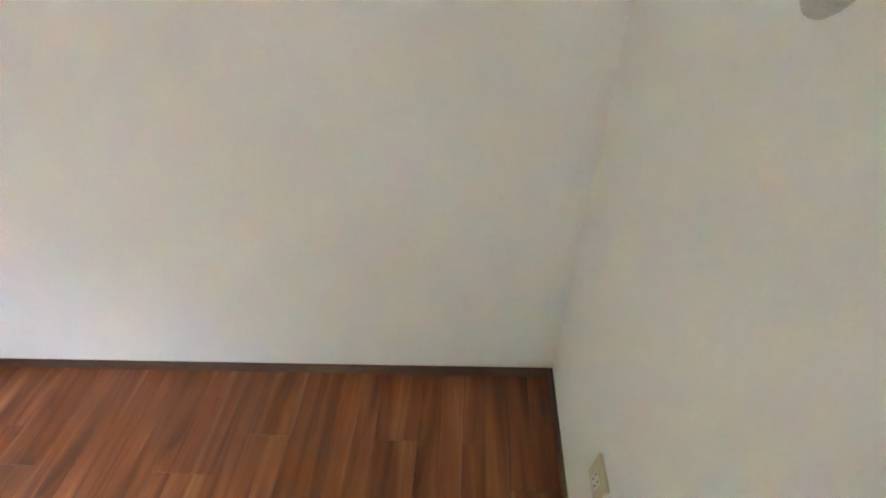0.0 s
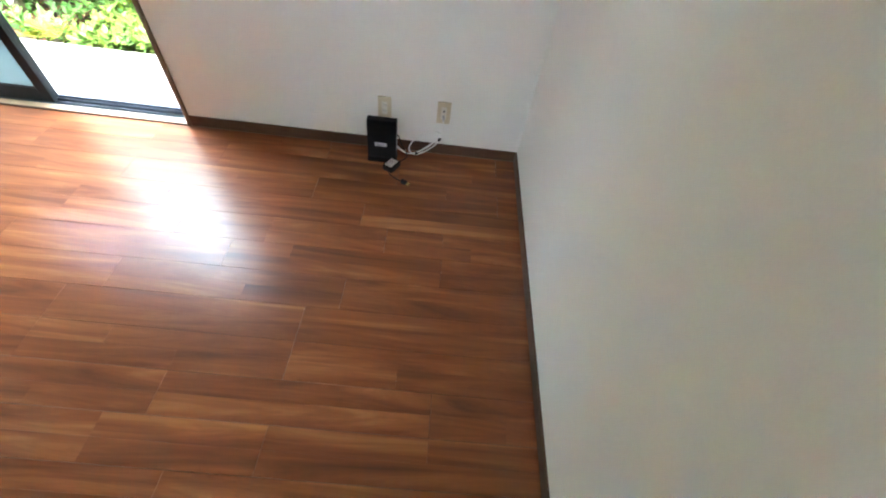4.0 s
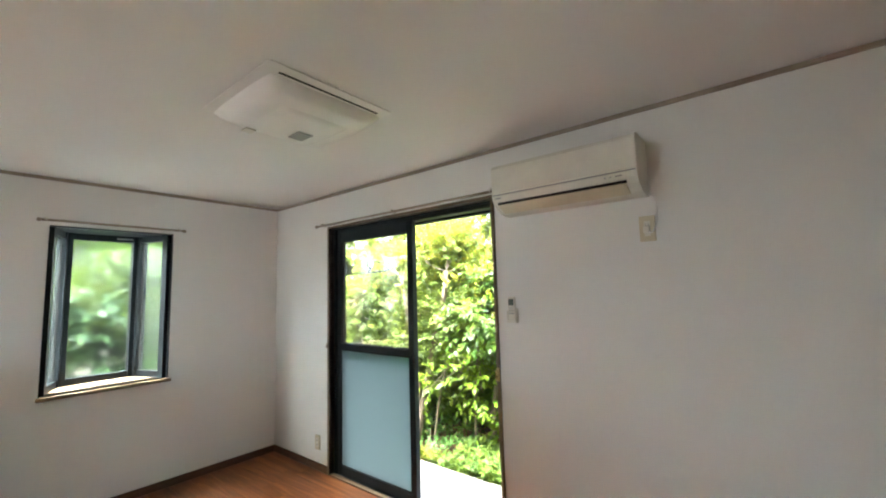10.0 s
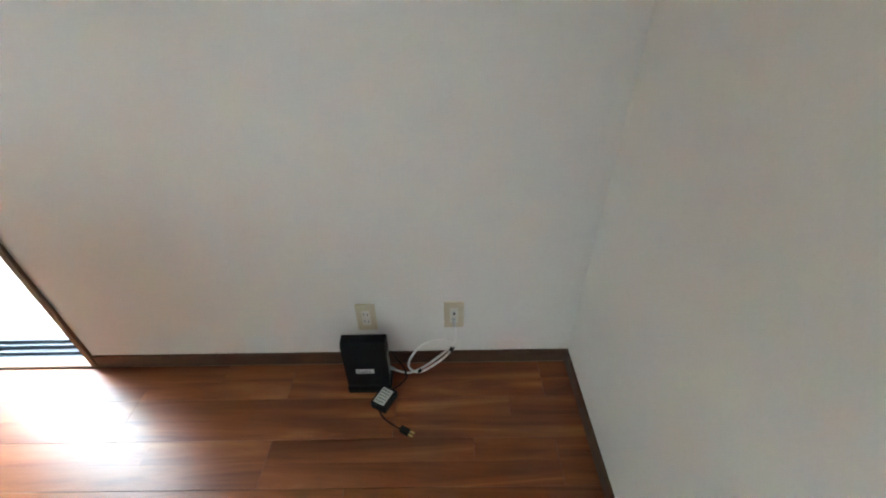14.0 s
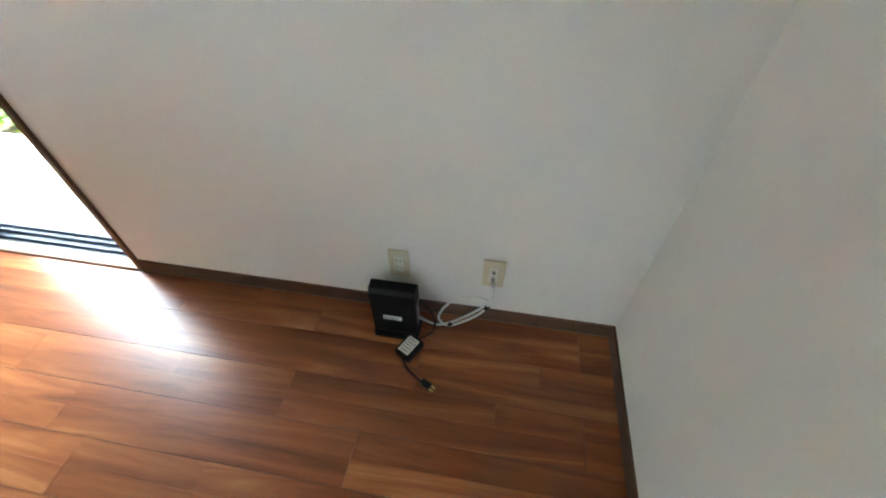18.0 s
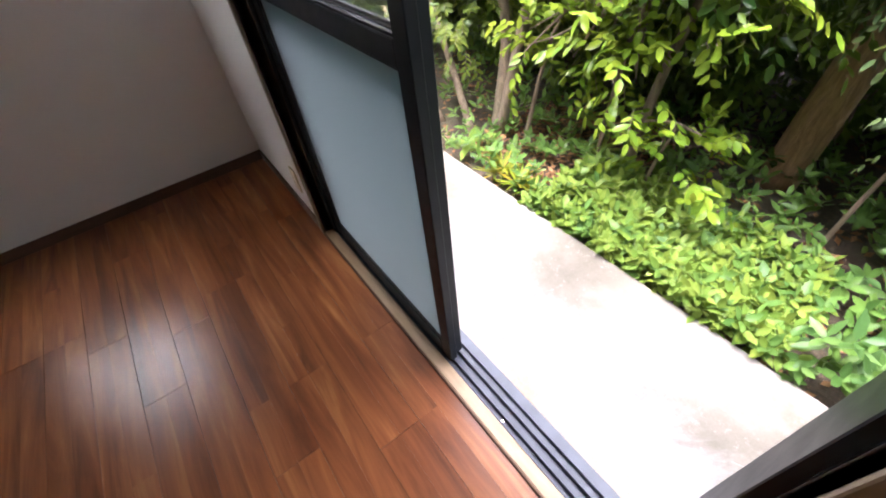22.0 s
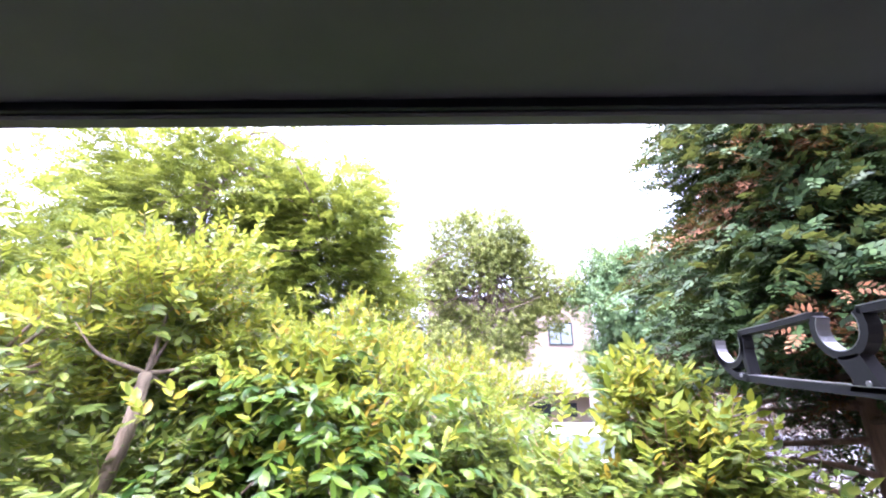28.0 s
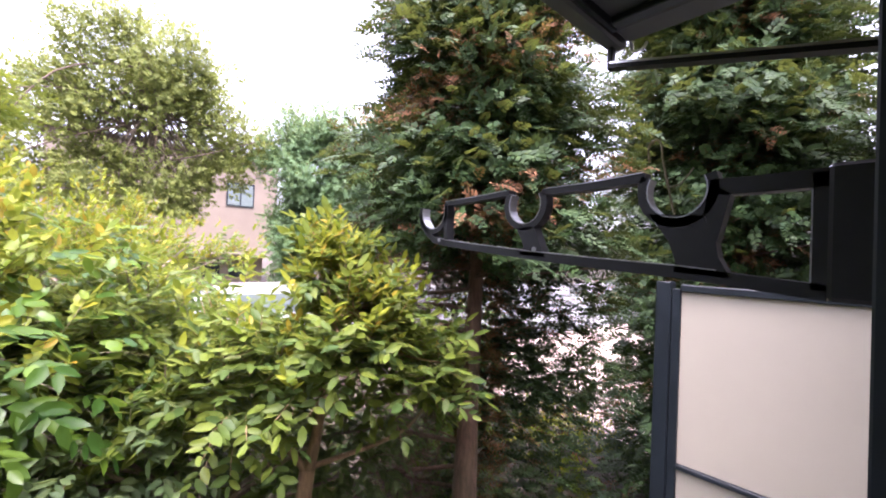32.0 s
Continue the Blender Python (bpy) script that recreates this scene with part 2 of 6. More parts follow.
def concrete(name):
    """Old trowelled slab: grey-brown body, pale worn patches, ochre water stains, dark specks and hairlines."""
    n = Nodes(name)
    co = n.coords()
    big = n.noise(co, 1.5, 7, 0.62, 0.1)
    mid = n.noise(co, 4.2, 7, 0.72, 0.5)
    fine = n.noise(co, 150, 4, 0.65)
    sep = n.t.nodes.new("ShaderNodeSeparateXYZ")
    n.link(co, sep.inputs[0])
    strip = n.math("MULTIPLY_ADD", sep.outputs[1], -1.05)          # lime bloom and rust wash lie along the house side
    strip.node.inputs[2].default_value = 1.05
    col = n.ramp(big, ((0.36, (0.058, 0.052, 0.040)), (0.5, (0.088, 0.081, 0.066)), (0.62, (0.126, 0.12, 0.111))))
    bloom = n.math("MULTIPLY", strip, n.noise(co, 3.4, 8, 0.72, 0.8))
    col = n.mix(n.ramp(bloom, ((0.20, (0, 0, 0)), (0.37, (0.9, 0.9, 0.9)))), col, (0.225, 0.226, 0.226))
    wash = n.math("MULTIPLY", n.math("POWER", strip, 2.0), mid)
    col = n.mix(n.ramp(wash, ((0.24, (0, 0, 0)), (0.36, (0.9, 0.9, 0.9)))), col, (0.25, 0.195, 0.13))
    col = n.mix(n.ramp(n.noise(n.coords((1, 2.2, 1)), 26, 6, 0.75, 0.4), ((0.60, (0, 0, 0)), (0.72, (0.55, 0.55, 0.55)))), col, (0.08, 0.073, 0.066))
    col = n.mix(n.ramp(n.noise(co, 40, 6, 0.75), ((0.58, (0, 0, 0)), (0.7, (0.45, 0.45, 0.45)))), col, (0.24, 0.235, 0.225))
    col = n.mix(0.35, col, n.ramp(fine, ((0.3, (0.5, 0.5, 0.5)), (0.7, (1, 1, 1)))), "MULTIPLY")
    n.surface(col, n.ramp(big, ((0.3, (0.8, 0.8, 0.8)), (0.7, (0.55, 0.55, 0.55)))), 0, n.bump(fine, 0.3, 0.002))
    return n.m


def soil(name):
    n = Nodes(name)
    co = n.coords()
    a = n.noise(co, 5, 6, 0.7)
    b = n.noise(co, 45, 5, 0.7)
    col = n.ramp(b, ((0.3, (0.012, 0.008, 0.005)), (0.55, (0.04, 0.025, 0.016)), (0.75, (0.10, 0.055, 0.033))))
    col = n.mix(n.ramp(a, ((0.4, (0, 0, 0)), (0.7, (0.7, 0.7, 0.7)))), col, (0.03, 0.034, 0.013))
    n.surface(col, 0.9, 0, n.bump(b, 0.8, 0.02))
    return n.m


def bark(name, dark, light, scale=1.0):
    n = Nodes(name)
    g = n.noise(n.coords((9 * scale, 9 * scale, 1.6 * scale)), 4, 7, 0.72, 0.6)
    m = n.noise(n.coords(), 3, 4)
    col = n.ramp(g, ((0.32, dark), (0.66, light)))
    col = n.mix(n.ramp(m, ((0.5, (0, 0, 0)), (0.75, (0.45, 0.45, 0.45)))), col, (0.06, 0.07, 0.03))
    n.surface(col, 0.9, 0, n.bump(g, 0.9, 0.012))
    return n.m


def leaf(name, low, high, rough=0.35, through=0.4, tip=None):
    """Leaf blades: colour differs from leaf to leaf, some light comes through."""
    n = Nodes(name)
    rnd = n.t.nodes.new("ShaderNodeNewGeometry").outputs["Random Per Island"]
    stops = [(0.0, low), (0.86, high)] + ([(1.0, tip)] if tip else [])
    col = n.ramp(rnd, stops)
    fine = n.noise(n.coords(), 90, 3)
    col = n.mix(0.4, col, n.ramp(fine, ((0.3, (0.6, 0.65, 0.55)), (0.7, (1, 1, 1)))), "MULTIPLY")
    p = n.surface(col, rough, Specular_IOR_Level=0.22 if rough < 0.35 else 0.15)
    t = n.add("ShaderNodeBsdfTranslucent")
    n.link(n.mix(0.4, col, (0.25, 0.265, 0.04)), t.inputs[0])
    mx = n.add("ShaderNodeMixShader")
    mx.inputs[0].default_value = through
    n.link(p.outputs[0], mx.inputs[1])
    n.link(t.outputs[0], mx.inputs[2])
    n.link(mx.outputs[0], n.out.inputs[0])
    return n.m


def glass(name, rough=0.0, tint=(1, 1, 1), bump=0.0):
    n = Nodes(name)
    normal = n.bump(n.noise(n.coords(), 400, 2), bump, 0.001) if bump else None
    n.surface(tint, rough, 0, normal, 0, Transmission_Weight=1.0, IOR=1.3 if rough else 1.45)
    return n.m


M_WALL = wallpaper("white_wallpaper", (0.80, 0.788, 0.755))
M_CEIL = wallpaper("ceiling_paper", (0.83, 0.82, 0.805))
M_FLOOR = flooring("laminate_boards")
M_JOINT = plain("floor_joint", (0.05, 0.02, 0.01), 0.8)
M_BASE = timber("brown_baseboard", (0.075, 0.036, 0.018), (0.125, 0.062, 0.032), (3, 3, 20), 0.65)
M_TRIM = timber("brown_casing", (0.13, 0.085, 0.05), (0.2, 0.14, 0.085), (14, 14, 1.0))
M_CROWN = timber("taupe_ceiling_trim", (0.27, 0.22, 0.17), (0.36, 0.30, 0.235), (3, 3, 20))
M_SILL = timber("pale_wood_sill", (0.30, 0.205, 0.115), (0.42, 0.30, 0.185), (2.0, 14, 14))
M_FRAME = plain("dark_aluminium", (0.010, 0.0145, 0.019), 0.45, 0.0, 0.2, 9, Specular_IOR_Level=0.25)
M_TRACK = plain("grey_track", (0.05, 0.06, 0.08), 0.5, 0.2, 0.2, 14)
M_RUBBER = plain("black_gasket", (0.012, 0.012, 0.013), 0.6)
M_STEEL = plain("bright_steel", (0.55, 0.55, 0.54), 0.3, 0.9)
M_BRASS = plain("brass", (0.6, 0.43, 0.17), 0.3, 0.9)
M_GLASS = glass("clear_glass")
M_FROST = glass("frosted_glass", 0.55, (0.18, 0.25, 0.25), 0.3)
M_OBSCURE = glass("obscure_glass", 0.16, (0.76, 0.86, 0.80), 0.3)
M_PLASTIC = plain("ivory_plastic", (0.60, 0.53, 0.37), 0.42)
M_WHITEP = plain("white_plastic", (0.70, 0.67, 0.585), 0.42)
M_GREYP = plain("grey_plastic", (0.3, 0.3, 0.29), 0.45)
M_LCD = plain("grey_display", (0.13, 0.16, 0.15), 0.2)
M_BLACKP = plain("black_plastic", (0.006, 0.007, 0.009), 0.55, Specular_IOR_Level=0.25)
M_DARKHOLE = plain("dark_slot", (0.01, 0.01, 0.01), 0.9)
M_LABEL = plain("paper_label", (0.75, 0.75, 0.73), 0.6)
M_INK = plain("grey_print", (0.16, 0.16, 0.17), 0.7)
M_CABLE = plain("white_cable", (0.78, 0.77, 0.74), 0.45)
M_BEIGE = plain("beige_plastic", (0.66, 0.55, 0.31), 0.42)
M_COUNTER = plain("grey_brown_laminate", (0.21, 0.175, 0.14), 0.4, 0, 0.12, 25)
M_CONC = concrete("stained_concrete")
M_SOIL = soil("leaf_mould")
M_UNIT = plain("cream_painted_steel", (0.42, 0.416, 0.40), 0.45, 0, 0.05)
M_LAG = plain("pipe_wrapping", (0.66, 0.61, 0.52), 0.7, 0, 0.12, 18, 0.3, 60)
M_GRATE = plain("grey_grating", (0.15, 0.15, 0.15), 0.55, 0.2)
M_EAVE = plain("dark_eave_paint", (0.048, 0.051, 0.058), 0.5, 0, 0.15, 4)
M_PANEL = plain("beige_board", (0.35, 0.325, 0.262), 0.65, 0, 0.05, 2)
M_RENDER = plain("outside_wall_render", (0.28, 0.255, 0.22), 0.85, 0, 0.1, 3, 0.4, 120)
M_CAST = plain("grey_cast_aluminium", (0.008, 0.009, 0.011), 0.5, 0.0, 0.15, 20, Specular_IOR_Level=0.22)

# ---------- the room ----------
XL, H, YB, YK, XK = -4.40, 2.40, -2.70, -5.2, -1.15   # left wall, ceiling, back wall, kitchen end, where the back wall ends
DX0, DX1, DZ = -3.495, -1.805, 2.085                  # door opening
WY0, WY1, WZ0, WZ1 = -1.70, -0.935, 0.865, 2.055      # bay window opening
T = 0.13

wall_door = thing("wall_south", (-2.2, 0, 0), "white papered wall with a dark sliding door", "wall", kind="structure")
part("wall_face", boxes((DX1, 0.0, 0, 0.012, 0, H), (XL, DX0, 0, 0.012, 0, H), (DX0, DX1, 0, 0.012, DZ, H)), M_WALL, wall_door)
part("wall_core", boxes((DX1, 0.2, 0.012, T, -0.25, 3.0), (-6.0, DX0, 0.012, T, -0.25, 3.0), (DX0, DX1, 0.012, T, DZ, 3.0), (DX0, DX1, 0.012, T, -0.25, -0.035)), M_RENDER, wall_door, "rendered outer face")
solid("wall_east", boxes((0, 0.15, YK, 0.0, 0, H)), M_WALL, "plain white papered wall", "wall", kind="structure")
solid("wall_west", boxes((XL - T, XL, YK, WY0, 0, H), (XL - T, XL, WY1, 0.0, 0, H), (XL - T, XL, WY0, WY1, 0, WZ0), (XL - T, XL, WY0, WY1, WZ1, H)),
      M_WALL, "white papered wall around a bay window", "wall", kind="structure")
solid("wall_back", boxes((XK, 0.0, YB - 0.12, YB, 0, H)), M_WALL, "white papered wall beside the kitchen", "wall", kind="structure")
KX0, KX1, KZ0, KZ1 = -3.35, -1.80, 1.02, 2.05           # unseen kitchen window, added behind the camera to light the room
solid("wall_north", boxes((XL - T, KX0, YK - 0.12, YK, 0, H), (KX1, 0.15, YK - 0.12, YK, 0, H), (KX0, KX1, YK - 0.12, YK, 0, KZ0), (KX0, KX1, YK - 0.12, YK, KZ1, H)), M_WALL, "plain white wall closing the kitchen", "wall", kind="structure")
kw = thing("added_window", ((KX0 + KX1) / 2, YK - 0.06, KZ0), "unseen aluminium kitchen window added to light the room", "window", kind="structure")
part("window_frame", boxes((KX0, KX0 + 0.04, YK - 0.10, YK - 0.04, KZ0, KZ1), (KX1 - 0.04, KX1, YK - 0.10, YK - 0.04, KZ0, KZ1), (KX0 + 0.04, KX1 - 0.04, YK - 0.10, YK - 0.04, KZ0, KZ0 + 0.04), (KX0 + 0.04, KX1 - 0.04, YK - 0.10, YK - 0.04, KZ1 - 0.04, KZ1)), M_FRAME, kw)
pane = part("pane", boxes((KX0 + 0.04, KX1 - 0.04, YK - 0.072, YK - 0.068, KZ0 + 0.04, KZ1 - 0.04)), M_GLASS, kw)
pane.visible_shadow = False
solid("ceiling", boxes((XL - T, 0.15, YK - 0.12, 0.0, H, H + 0.12)), M_CEIL, "white papered ceiling", "ceiling", kind="structure")

# crown strip round the ceiling and baseboards
crown = thing("ceiling_trim", (-2.2, 0, H - 0.03), "thin taupe strip between wall and ceiling", "trim", kind="structure")
for row in ((XL + 0.012, -0.012, -0.012, 0.0, H - 0.024, H), (XL, XL + 0.012, YK, 0, H - 0.024, H), (-0.012, 0, YK, 0, H - 0.024, H), (XK, -0.012, YB, YB + 0.012, H - 0.024, H)):
    part("strip", boxes(row, bevel=0.003), M_CROWN, crown)
base = thing("baseboard", (-2.2, 0, 0), "dark brown wooden baseboard", "baseboard", kind="structure")
PX, PY, PT = -1.73, -2.17, 1.14   # end and face of the counter wall, height of its top
for row in ((DX1 + 0.022, -0.008, -0.008, 0, 0, 0.062), (XL + 0.008, DX0 - 0.022, -0.008, 0, 0, 0.062), (XL, XL + 0.008, PY + 0.008, 0, 0, 0.062), (-0.008, 0, YB + 0.008, 0, 0, 0.062),
            (XK, -0.0, YB, YB + 0.008, 0, 0.062), (XL + 0.008, PX, PY, PY + 0.008, 0, 0.062), (PX, PX + 0.008, PY - 0.75, PY + 0.008, 0, 0.062)):
    part("board", boxes(row, bevel=0.002), M_BASE, base)

# counter wall with its overhanging top
half = thing("counter_wall", (-3.0, PY - 0.1, 0), "white papered half wall of the kitchen counter", "half wall", kind="structure")
part("wall_body", boxes((XL, PX, PY - 0.75, PY, 0, PT - 0.04)), M_WALL, half)
top = solid("counter_top", boxes((XL, PX - 0.22, PY - 0.72, PY + 0.11, PT - 0.04, PT), bevel=0.008, seg=3), M_COUNTER, "grey-brown laminate counter top on a half wall", "counter")

# ---------- sliding door ----------
door = thing("door_1", (-2.65, 0.07, 0), "dark aluminium sliding door standing half open", "sliding door", kind="structure")
casing = part("casing", boxes((DX0 - 0.022, DX0, -0.012, 0.04, 0.0, DZ + 0.022), (DX1, DX1 + 0.022, -0.012, 0.04, 0.0, DZ + 0.022), (DX0, DX1, -0.012, 0.04, DZ, DZ + 0.022), bevel=0.002), M_TRIM, door, "thin brown wooden casing")
part("wood_sill", boxes((DX0, DX1, -0.004, 0.042, -0.03, 0.006), bevel=0.003), M_SILL, door, "pale worn wooden sill")
part("sill_nosing", boxes((DX0, DX1, -0.012, -0.004, -0.005, 0.010), bevel=0.002), M_BASE, door, "dark brown nosing strip")
# outer frame
FW = 0.035
part("frame", boxes((DX0, DX0 + FW, 0.042, T + 0.02, -0.02, DZ), (DX1 - 0.02, DX1, 0.042, T + 0.02, -0.02, DZ), (DX0 + FW, DX1 - 0.02, 0.042, T + 0.02, DZ - 0.012, DZ), bevel=0.002), M_FRAME, door)
part("track", boxes((DX0 + FW, DX1 - 0.02, 0.042, T + 0.04, -0.035, -0.012), (DX0 + FW, DX1 - 0.02, 0.064, 0.068, -0.012, 0.006), (DX0 + FW, DX1 - 0.02, 0.098, 0.102, -0.012, 0.006), (DX0 + FW, DX1 - 0.02, 0.128, 0.134, -0.012, 0.004),
                   (DX0 + FW, DX1 - 0.02, 0.042, 0.048, -0.012, 0.006), bevel=0.001), M_TRACK, door, "grey ribbed bottom track")

for y0, y1, dz in ((0.050, 0.056, 0.018), (0.080, 0.086, 0.018), (0.112, 0.118, 0.014), (0.138, 0.150, 0.010)):
    part("head_rib", boxes((DX0 + FW, DX1 - 0.02, y0, y1, DZ - 0.012 - dz, DZ - 0.012), bevel=0.001), M_TRACK if y0 > 0.13 else M_FRAME, door, "ribbed head track")


def sash(y, x0, x1, name):
    z0, z1, zr, w, d = 0.006, DZ - 0.031, 1.06, 0.052, 0.014
    s = part(name, boxes((x0, x0 + w, y - d, y + d, z0, z1), (x1 - w, x1, y - d, y + d, z0, z1), (x0 + w, x1 - w, y - d, y + d, z1 - 0.085, z1), (x0 + w, x1 - w, y - d, y + d, z0, z0 + 0.075),
                         (x0 + w, x1 - w, y - d, y + d, zr - 0.027, zr + 0.027), bevel=0.0025), M_FRAME, door, "dark aluminium sash with clear upper and frosted lower pane")
    for (a, b, m, label) in ((z0 + 0.075, zr - 0.027, M_FROST, "frosted lower pane"), (zr + 0.027, z1 - 0.085, M_GLASS, "clear upper pane")):
        g = part("pane", boxes((x0 + w, x1 - w, y - 0.002, y + 0.002, a, b)), m, s, label)
        g.visible_shadow = False
        part("gasket", boxes((x0 + w, x1 - w, y - 0.009, y - 0.003, a, a + 0.006), (x0 + w, x1 - w, y - 0.009, y - 0.003, b - 0.006, b), (x0 + w, x0 + w + 0.006, y - 0.009, y - 0.003, a, b), (x1 - w - 0.006, x1 - w, y - 0.009, y - 0.003, a, b)), M_RUBBER, s, "black rubber gasket")
    return s


inner = sash(0.066, DX0 + 0.03, -2.545, "inner_sash")
outer = sash(0.100, DX0 + 0.034, -2.560, "outer_sash")

# ---------- floor boards ----------
floor = thing("floor", (-2.2, -2.2, 0), "glossy red-brown wood laminate floor", "floor", kind="structure")
part("floor_base", boxes((XL, 0, YK, -0.012, -0.05, -0.0035)), M_JOINT, floor)

# ---------- bay window ----------
bay = thing("window_1", (XL - 0.2, -1.32, WZ0), "dark framed bay window with obscured panes", "window", kind="structure")
TB = 0.045
BX = XL - 0.40                                   # front of the bay
BA, BB = WY0 + 0.13, WY1 - 0.13                  # front corners of the bay
part("window_sill", prism(bmesh.new(), ((XL + 0.028, WY0 - 0.012), (XL + 0.028, WY1 + 0.012), (XL - 0.005, WY1 + 0.012), (XL - 0.005, WY1), (XL - TB, WY1), (BX, BB), (BX, BA), (XL - TB, WY0), (XL - 0.005, WY0), (XL - 0.005, WY0 - 0.012)), "z", WZ0 - 0.022, WZ0), M_SILL, bay, "pale wooden sill board")
part("sill_edge", boxes((XL + 0.028, XL + 0.034, WY0 - 0.014, WY1 + 0.014, WZ0 - 0.024, WZ0 + 0.001), bevel=0.002), M_TRIM, bay, "brown front edge of the sill")
part("bay_head", prism(bmesh.new(), ((XL - TB, WY0), (XL - TB, WY1), (BX, BB), (BX, BA)), "z", WZ1, WZ1 + 0.05), M_FRAME, bay)
part("bay_base", prism(bmesh.new(), ((XL - TB, WY0), (XL - TB, WY1), (BX, BB), (BX, BA)), "z", WZ0 - 0.08, WZ0 - 0.022), M_FRAME, bay)


def bar(bm, a, b, w, z0, z1):
    """An upright flat wall of width w on the line a-b (x, y)."""
    a, b = Vector((*a, 0)), Vector((*b, 0))
    n = Vector((-(b - a).y, (b - a).x, 0)).normalized() * (w / 2)
    prism(bm, [tuple((a + n).xy), tuple((b + n).xy), tuple((b - n).xy), tuple((a - n).xy)], "z", z0, z1)


def bay_light(a, b, name, label):
    a, b = Vector(a), Vector(b)
    d = (b - a).normalized()
    e = 0.055
    bm = bmesh.new()
    bar(bm, a, a + d * e, 0.07, WZ0, WZ1)
    bar(bm, b - d * e, b, 0.07, WZ0, WZ1)
    bar(bm, a + d * e, b - d * e, 0.05, WZ0, WZ0 + 0.05)
    bar(bm, a + d * e, b - d * e, 0.05, WZ1 - 0.05, WZ1)
    f = part(name, bm, M_FRAME, bay, label)
    bm = bmesh.new()
    bar(bm, a + d * e, b - d * e, 0.004, WZ0 + 0.05, WZ1 - 0.05)
    g = part("pane", bm, M_OBSCURE, f, "obscured glass pane")
    g.visible_shadow = False
    bm = bmesh.new()
    bar(bm, a + d * e, a + d * (e + 0.006), 0.02, WZ0 + 0.05, WZ1 - 0.05)
    bar(bm, b - d * (e + 0.006), b - d * e, 0.02, WZ0 + 0.05, WZ1 - 0.05)
    part("gasket", bm, M_RUBBER, f)
    return f


bay_light((BX, BA), (BX, BB), "front_light", "fixed front light in a dark frame")
side = bay_light((BX, BB), (XL - TB, WY1), "side_light", "narrow side casement in a dark frame")
bay_light((XL - TB, WY0), (BX, BA), "side_light", "narrow side casement in a dark frame")
part("corner_post", boxes((BX - 0.03, BX + 0.03, BA - 0.03, BA + 0.03, WZ0, WZ1), bevel=0.004), M_FRAME, bay)
part("corner_post", boxes((BX - 0.03, BX + 0.03, BB - 0.03, BB + 0.03, WZ0, WZ1), bevel=0.004), M_FRAME, bay)
part("reveal", boxes((XL - TB, XL, WY0 - 0.001, WY0 + 0.006, WZ0, WZ1), (XL - TB, XL, WY1 - 0.006, WY1 + 0.001, WZ0, WZ1), (XL - TB, XL, WY0 + 0.006, WY1 - 0.006, WZ1 - 0.006, WZ1 + 0.001)), M_FRAME, bay, "dark metal reveal")
part("crank", boxes((BX + 0.09, BX + 0.17, BB - 0.035, BB - 0.02, WZ0 + 0.055, WZ0 + 0.068), (BX + 0.155, BX + 0.168, BB - 0.045, BB - 0.03, WZ0 + 0.06, WZ0 + 0.1), bevel=0.003), M_BLACKP, bay, "small black crank handle")
part("maker_plate", boxes((BX + 0.026, BX + 0.028, BB - 0.17, BB - 0.06, WZ1 - 0.03, WZ1 - 0.018)), M_STEEL, bay, "small silver plate")


def curtain_rail(name, a, b, off, label):
    """A slim double rail along the wall from a to b, with end caps and brackets."""
    a, b = Vector(a), Vector(b)
    d = (b - a).normalized()
    rail = thing(name, (a + b) / 2, label, "curtain rail", "curtain rails")
    off = Vector(off)
    for k in (1.0,):
        bm = bmesh.new()
        tube(bm, [a + off * k, b + off * k], 0.0085, 10)
        part("rod", bm, M_CROWN, rail, "slim taupe metal rod")
    for p in (a, b):
        bm = bmesh.new()
        tube(bm, [p + off - d * 0.012, p + off - d * 0.006, p + off + d * 0.006, p + off + d * 0.012], [0.008, 0.013, 0.013, 0.008], 10)
        part("end_cap", bm, M_CROWN, rail)
    for s in (0.04, 0.5, 0.96):
        p = a + (b - a) * s
        bm = bmesh.new()
        q = p + off
        box(bm, min(p.x, q.x) - 0.008, max(p.x, q.x) + 0.008, min(p.y, q.y) - 0.008, max(p.y, q.y) + 0.008, p.z - 0.006, p.z + 0.02, bevel=0.002)
        part("bracket", bm, M_WHITEP, rail, "white bracket")
    return rail


curtain_rail("curtain_rail", (-3.63, -0.001, 2.118), (-1.70, -0.001, 2.118), (0, -0.045, 0), "slim curtain rail above the sliding door")
curtain_rail("curtain_rail", (XL + 0.001, -1.76, 2.085), (XL + 0.001, -0.865, 2.085), (0.04, 0, 0), "slim curtain rail above the bay window")

# ---------- air conditioner on the wall ----------
AX0, AX1, AZ0, AZ1 = -1.668, -0.898, 1.945, 2.222
ac = thing("air_conditioner", ((AX0 + AX1) / 2, 0, AZ0), "off-white wall air conditioner above the sliding door", "air conditioner")
prof = [(-0.001, AZ1), (-0.17, AZ1), (-0.197, AZ1 - 0.012), (-0.203, AZ1 - 0.03), (-0.205, 2.035), (-0.198, 2.012), (-0.178, 1.985), (-0.12, 1.955), (-0.07, AZ0), (-0.001, AZ0)]
part("body", prism(bmesh.new(), prof, "x", AX0 + 0.012, AX1 - 0.012), M_WHITEP, ac)
for x in (AX0, AX1 - 0.012):
    part("end_cap", prism(bmesh.new(), [(y * 1.01 if y < -0.1 else y, z + (0.001 if z > 2 else -0.001)) for y, z in prof], "x", x, x + 0.012), M_WHITEP, ac)
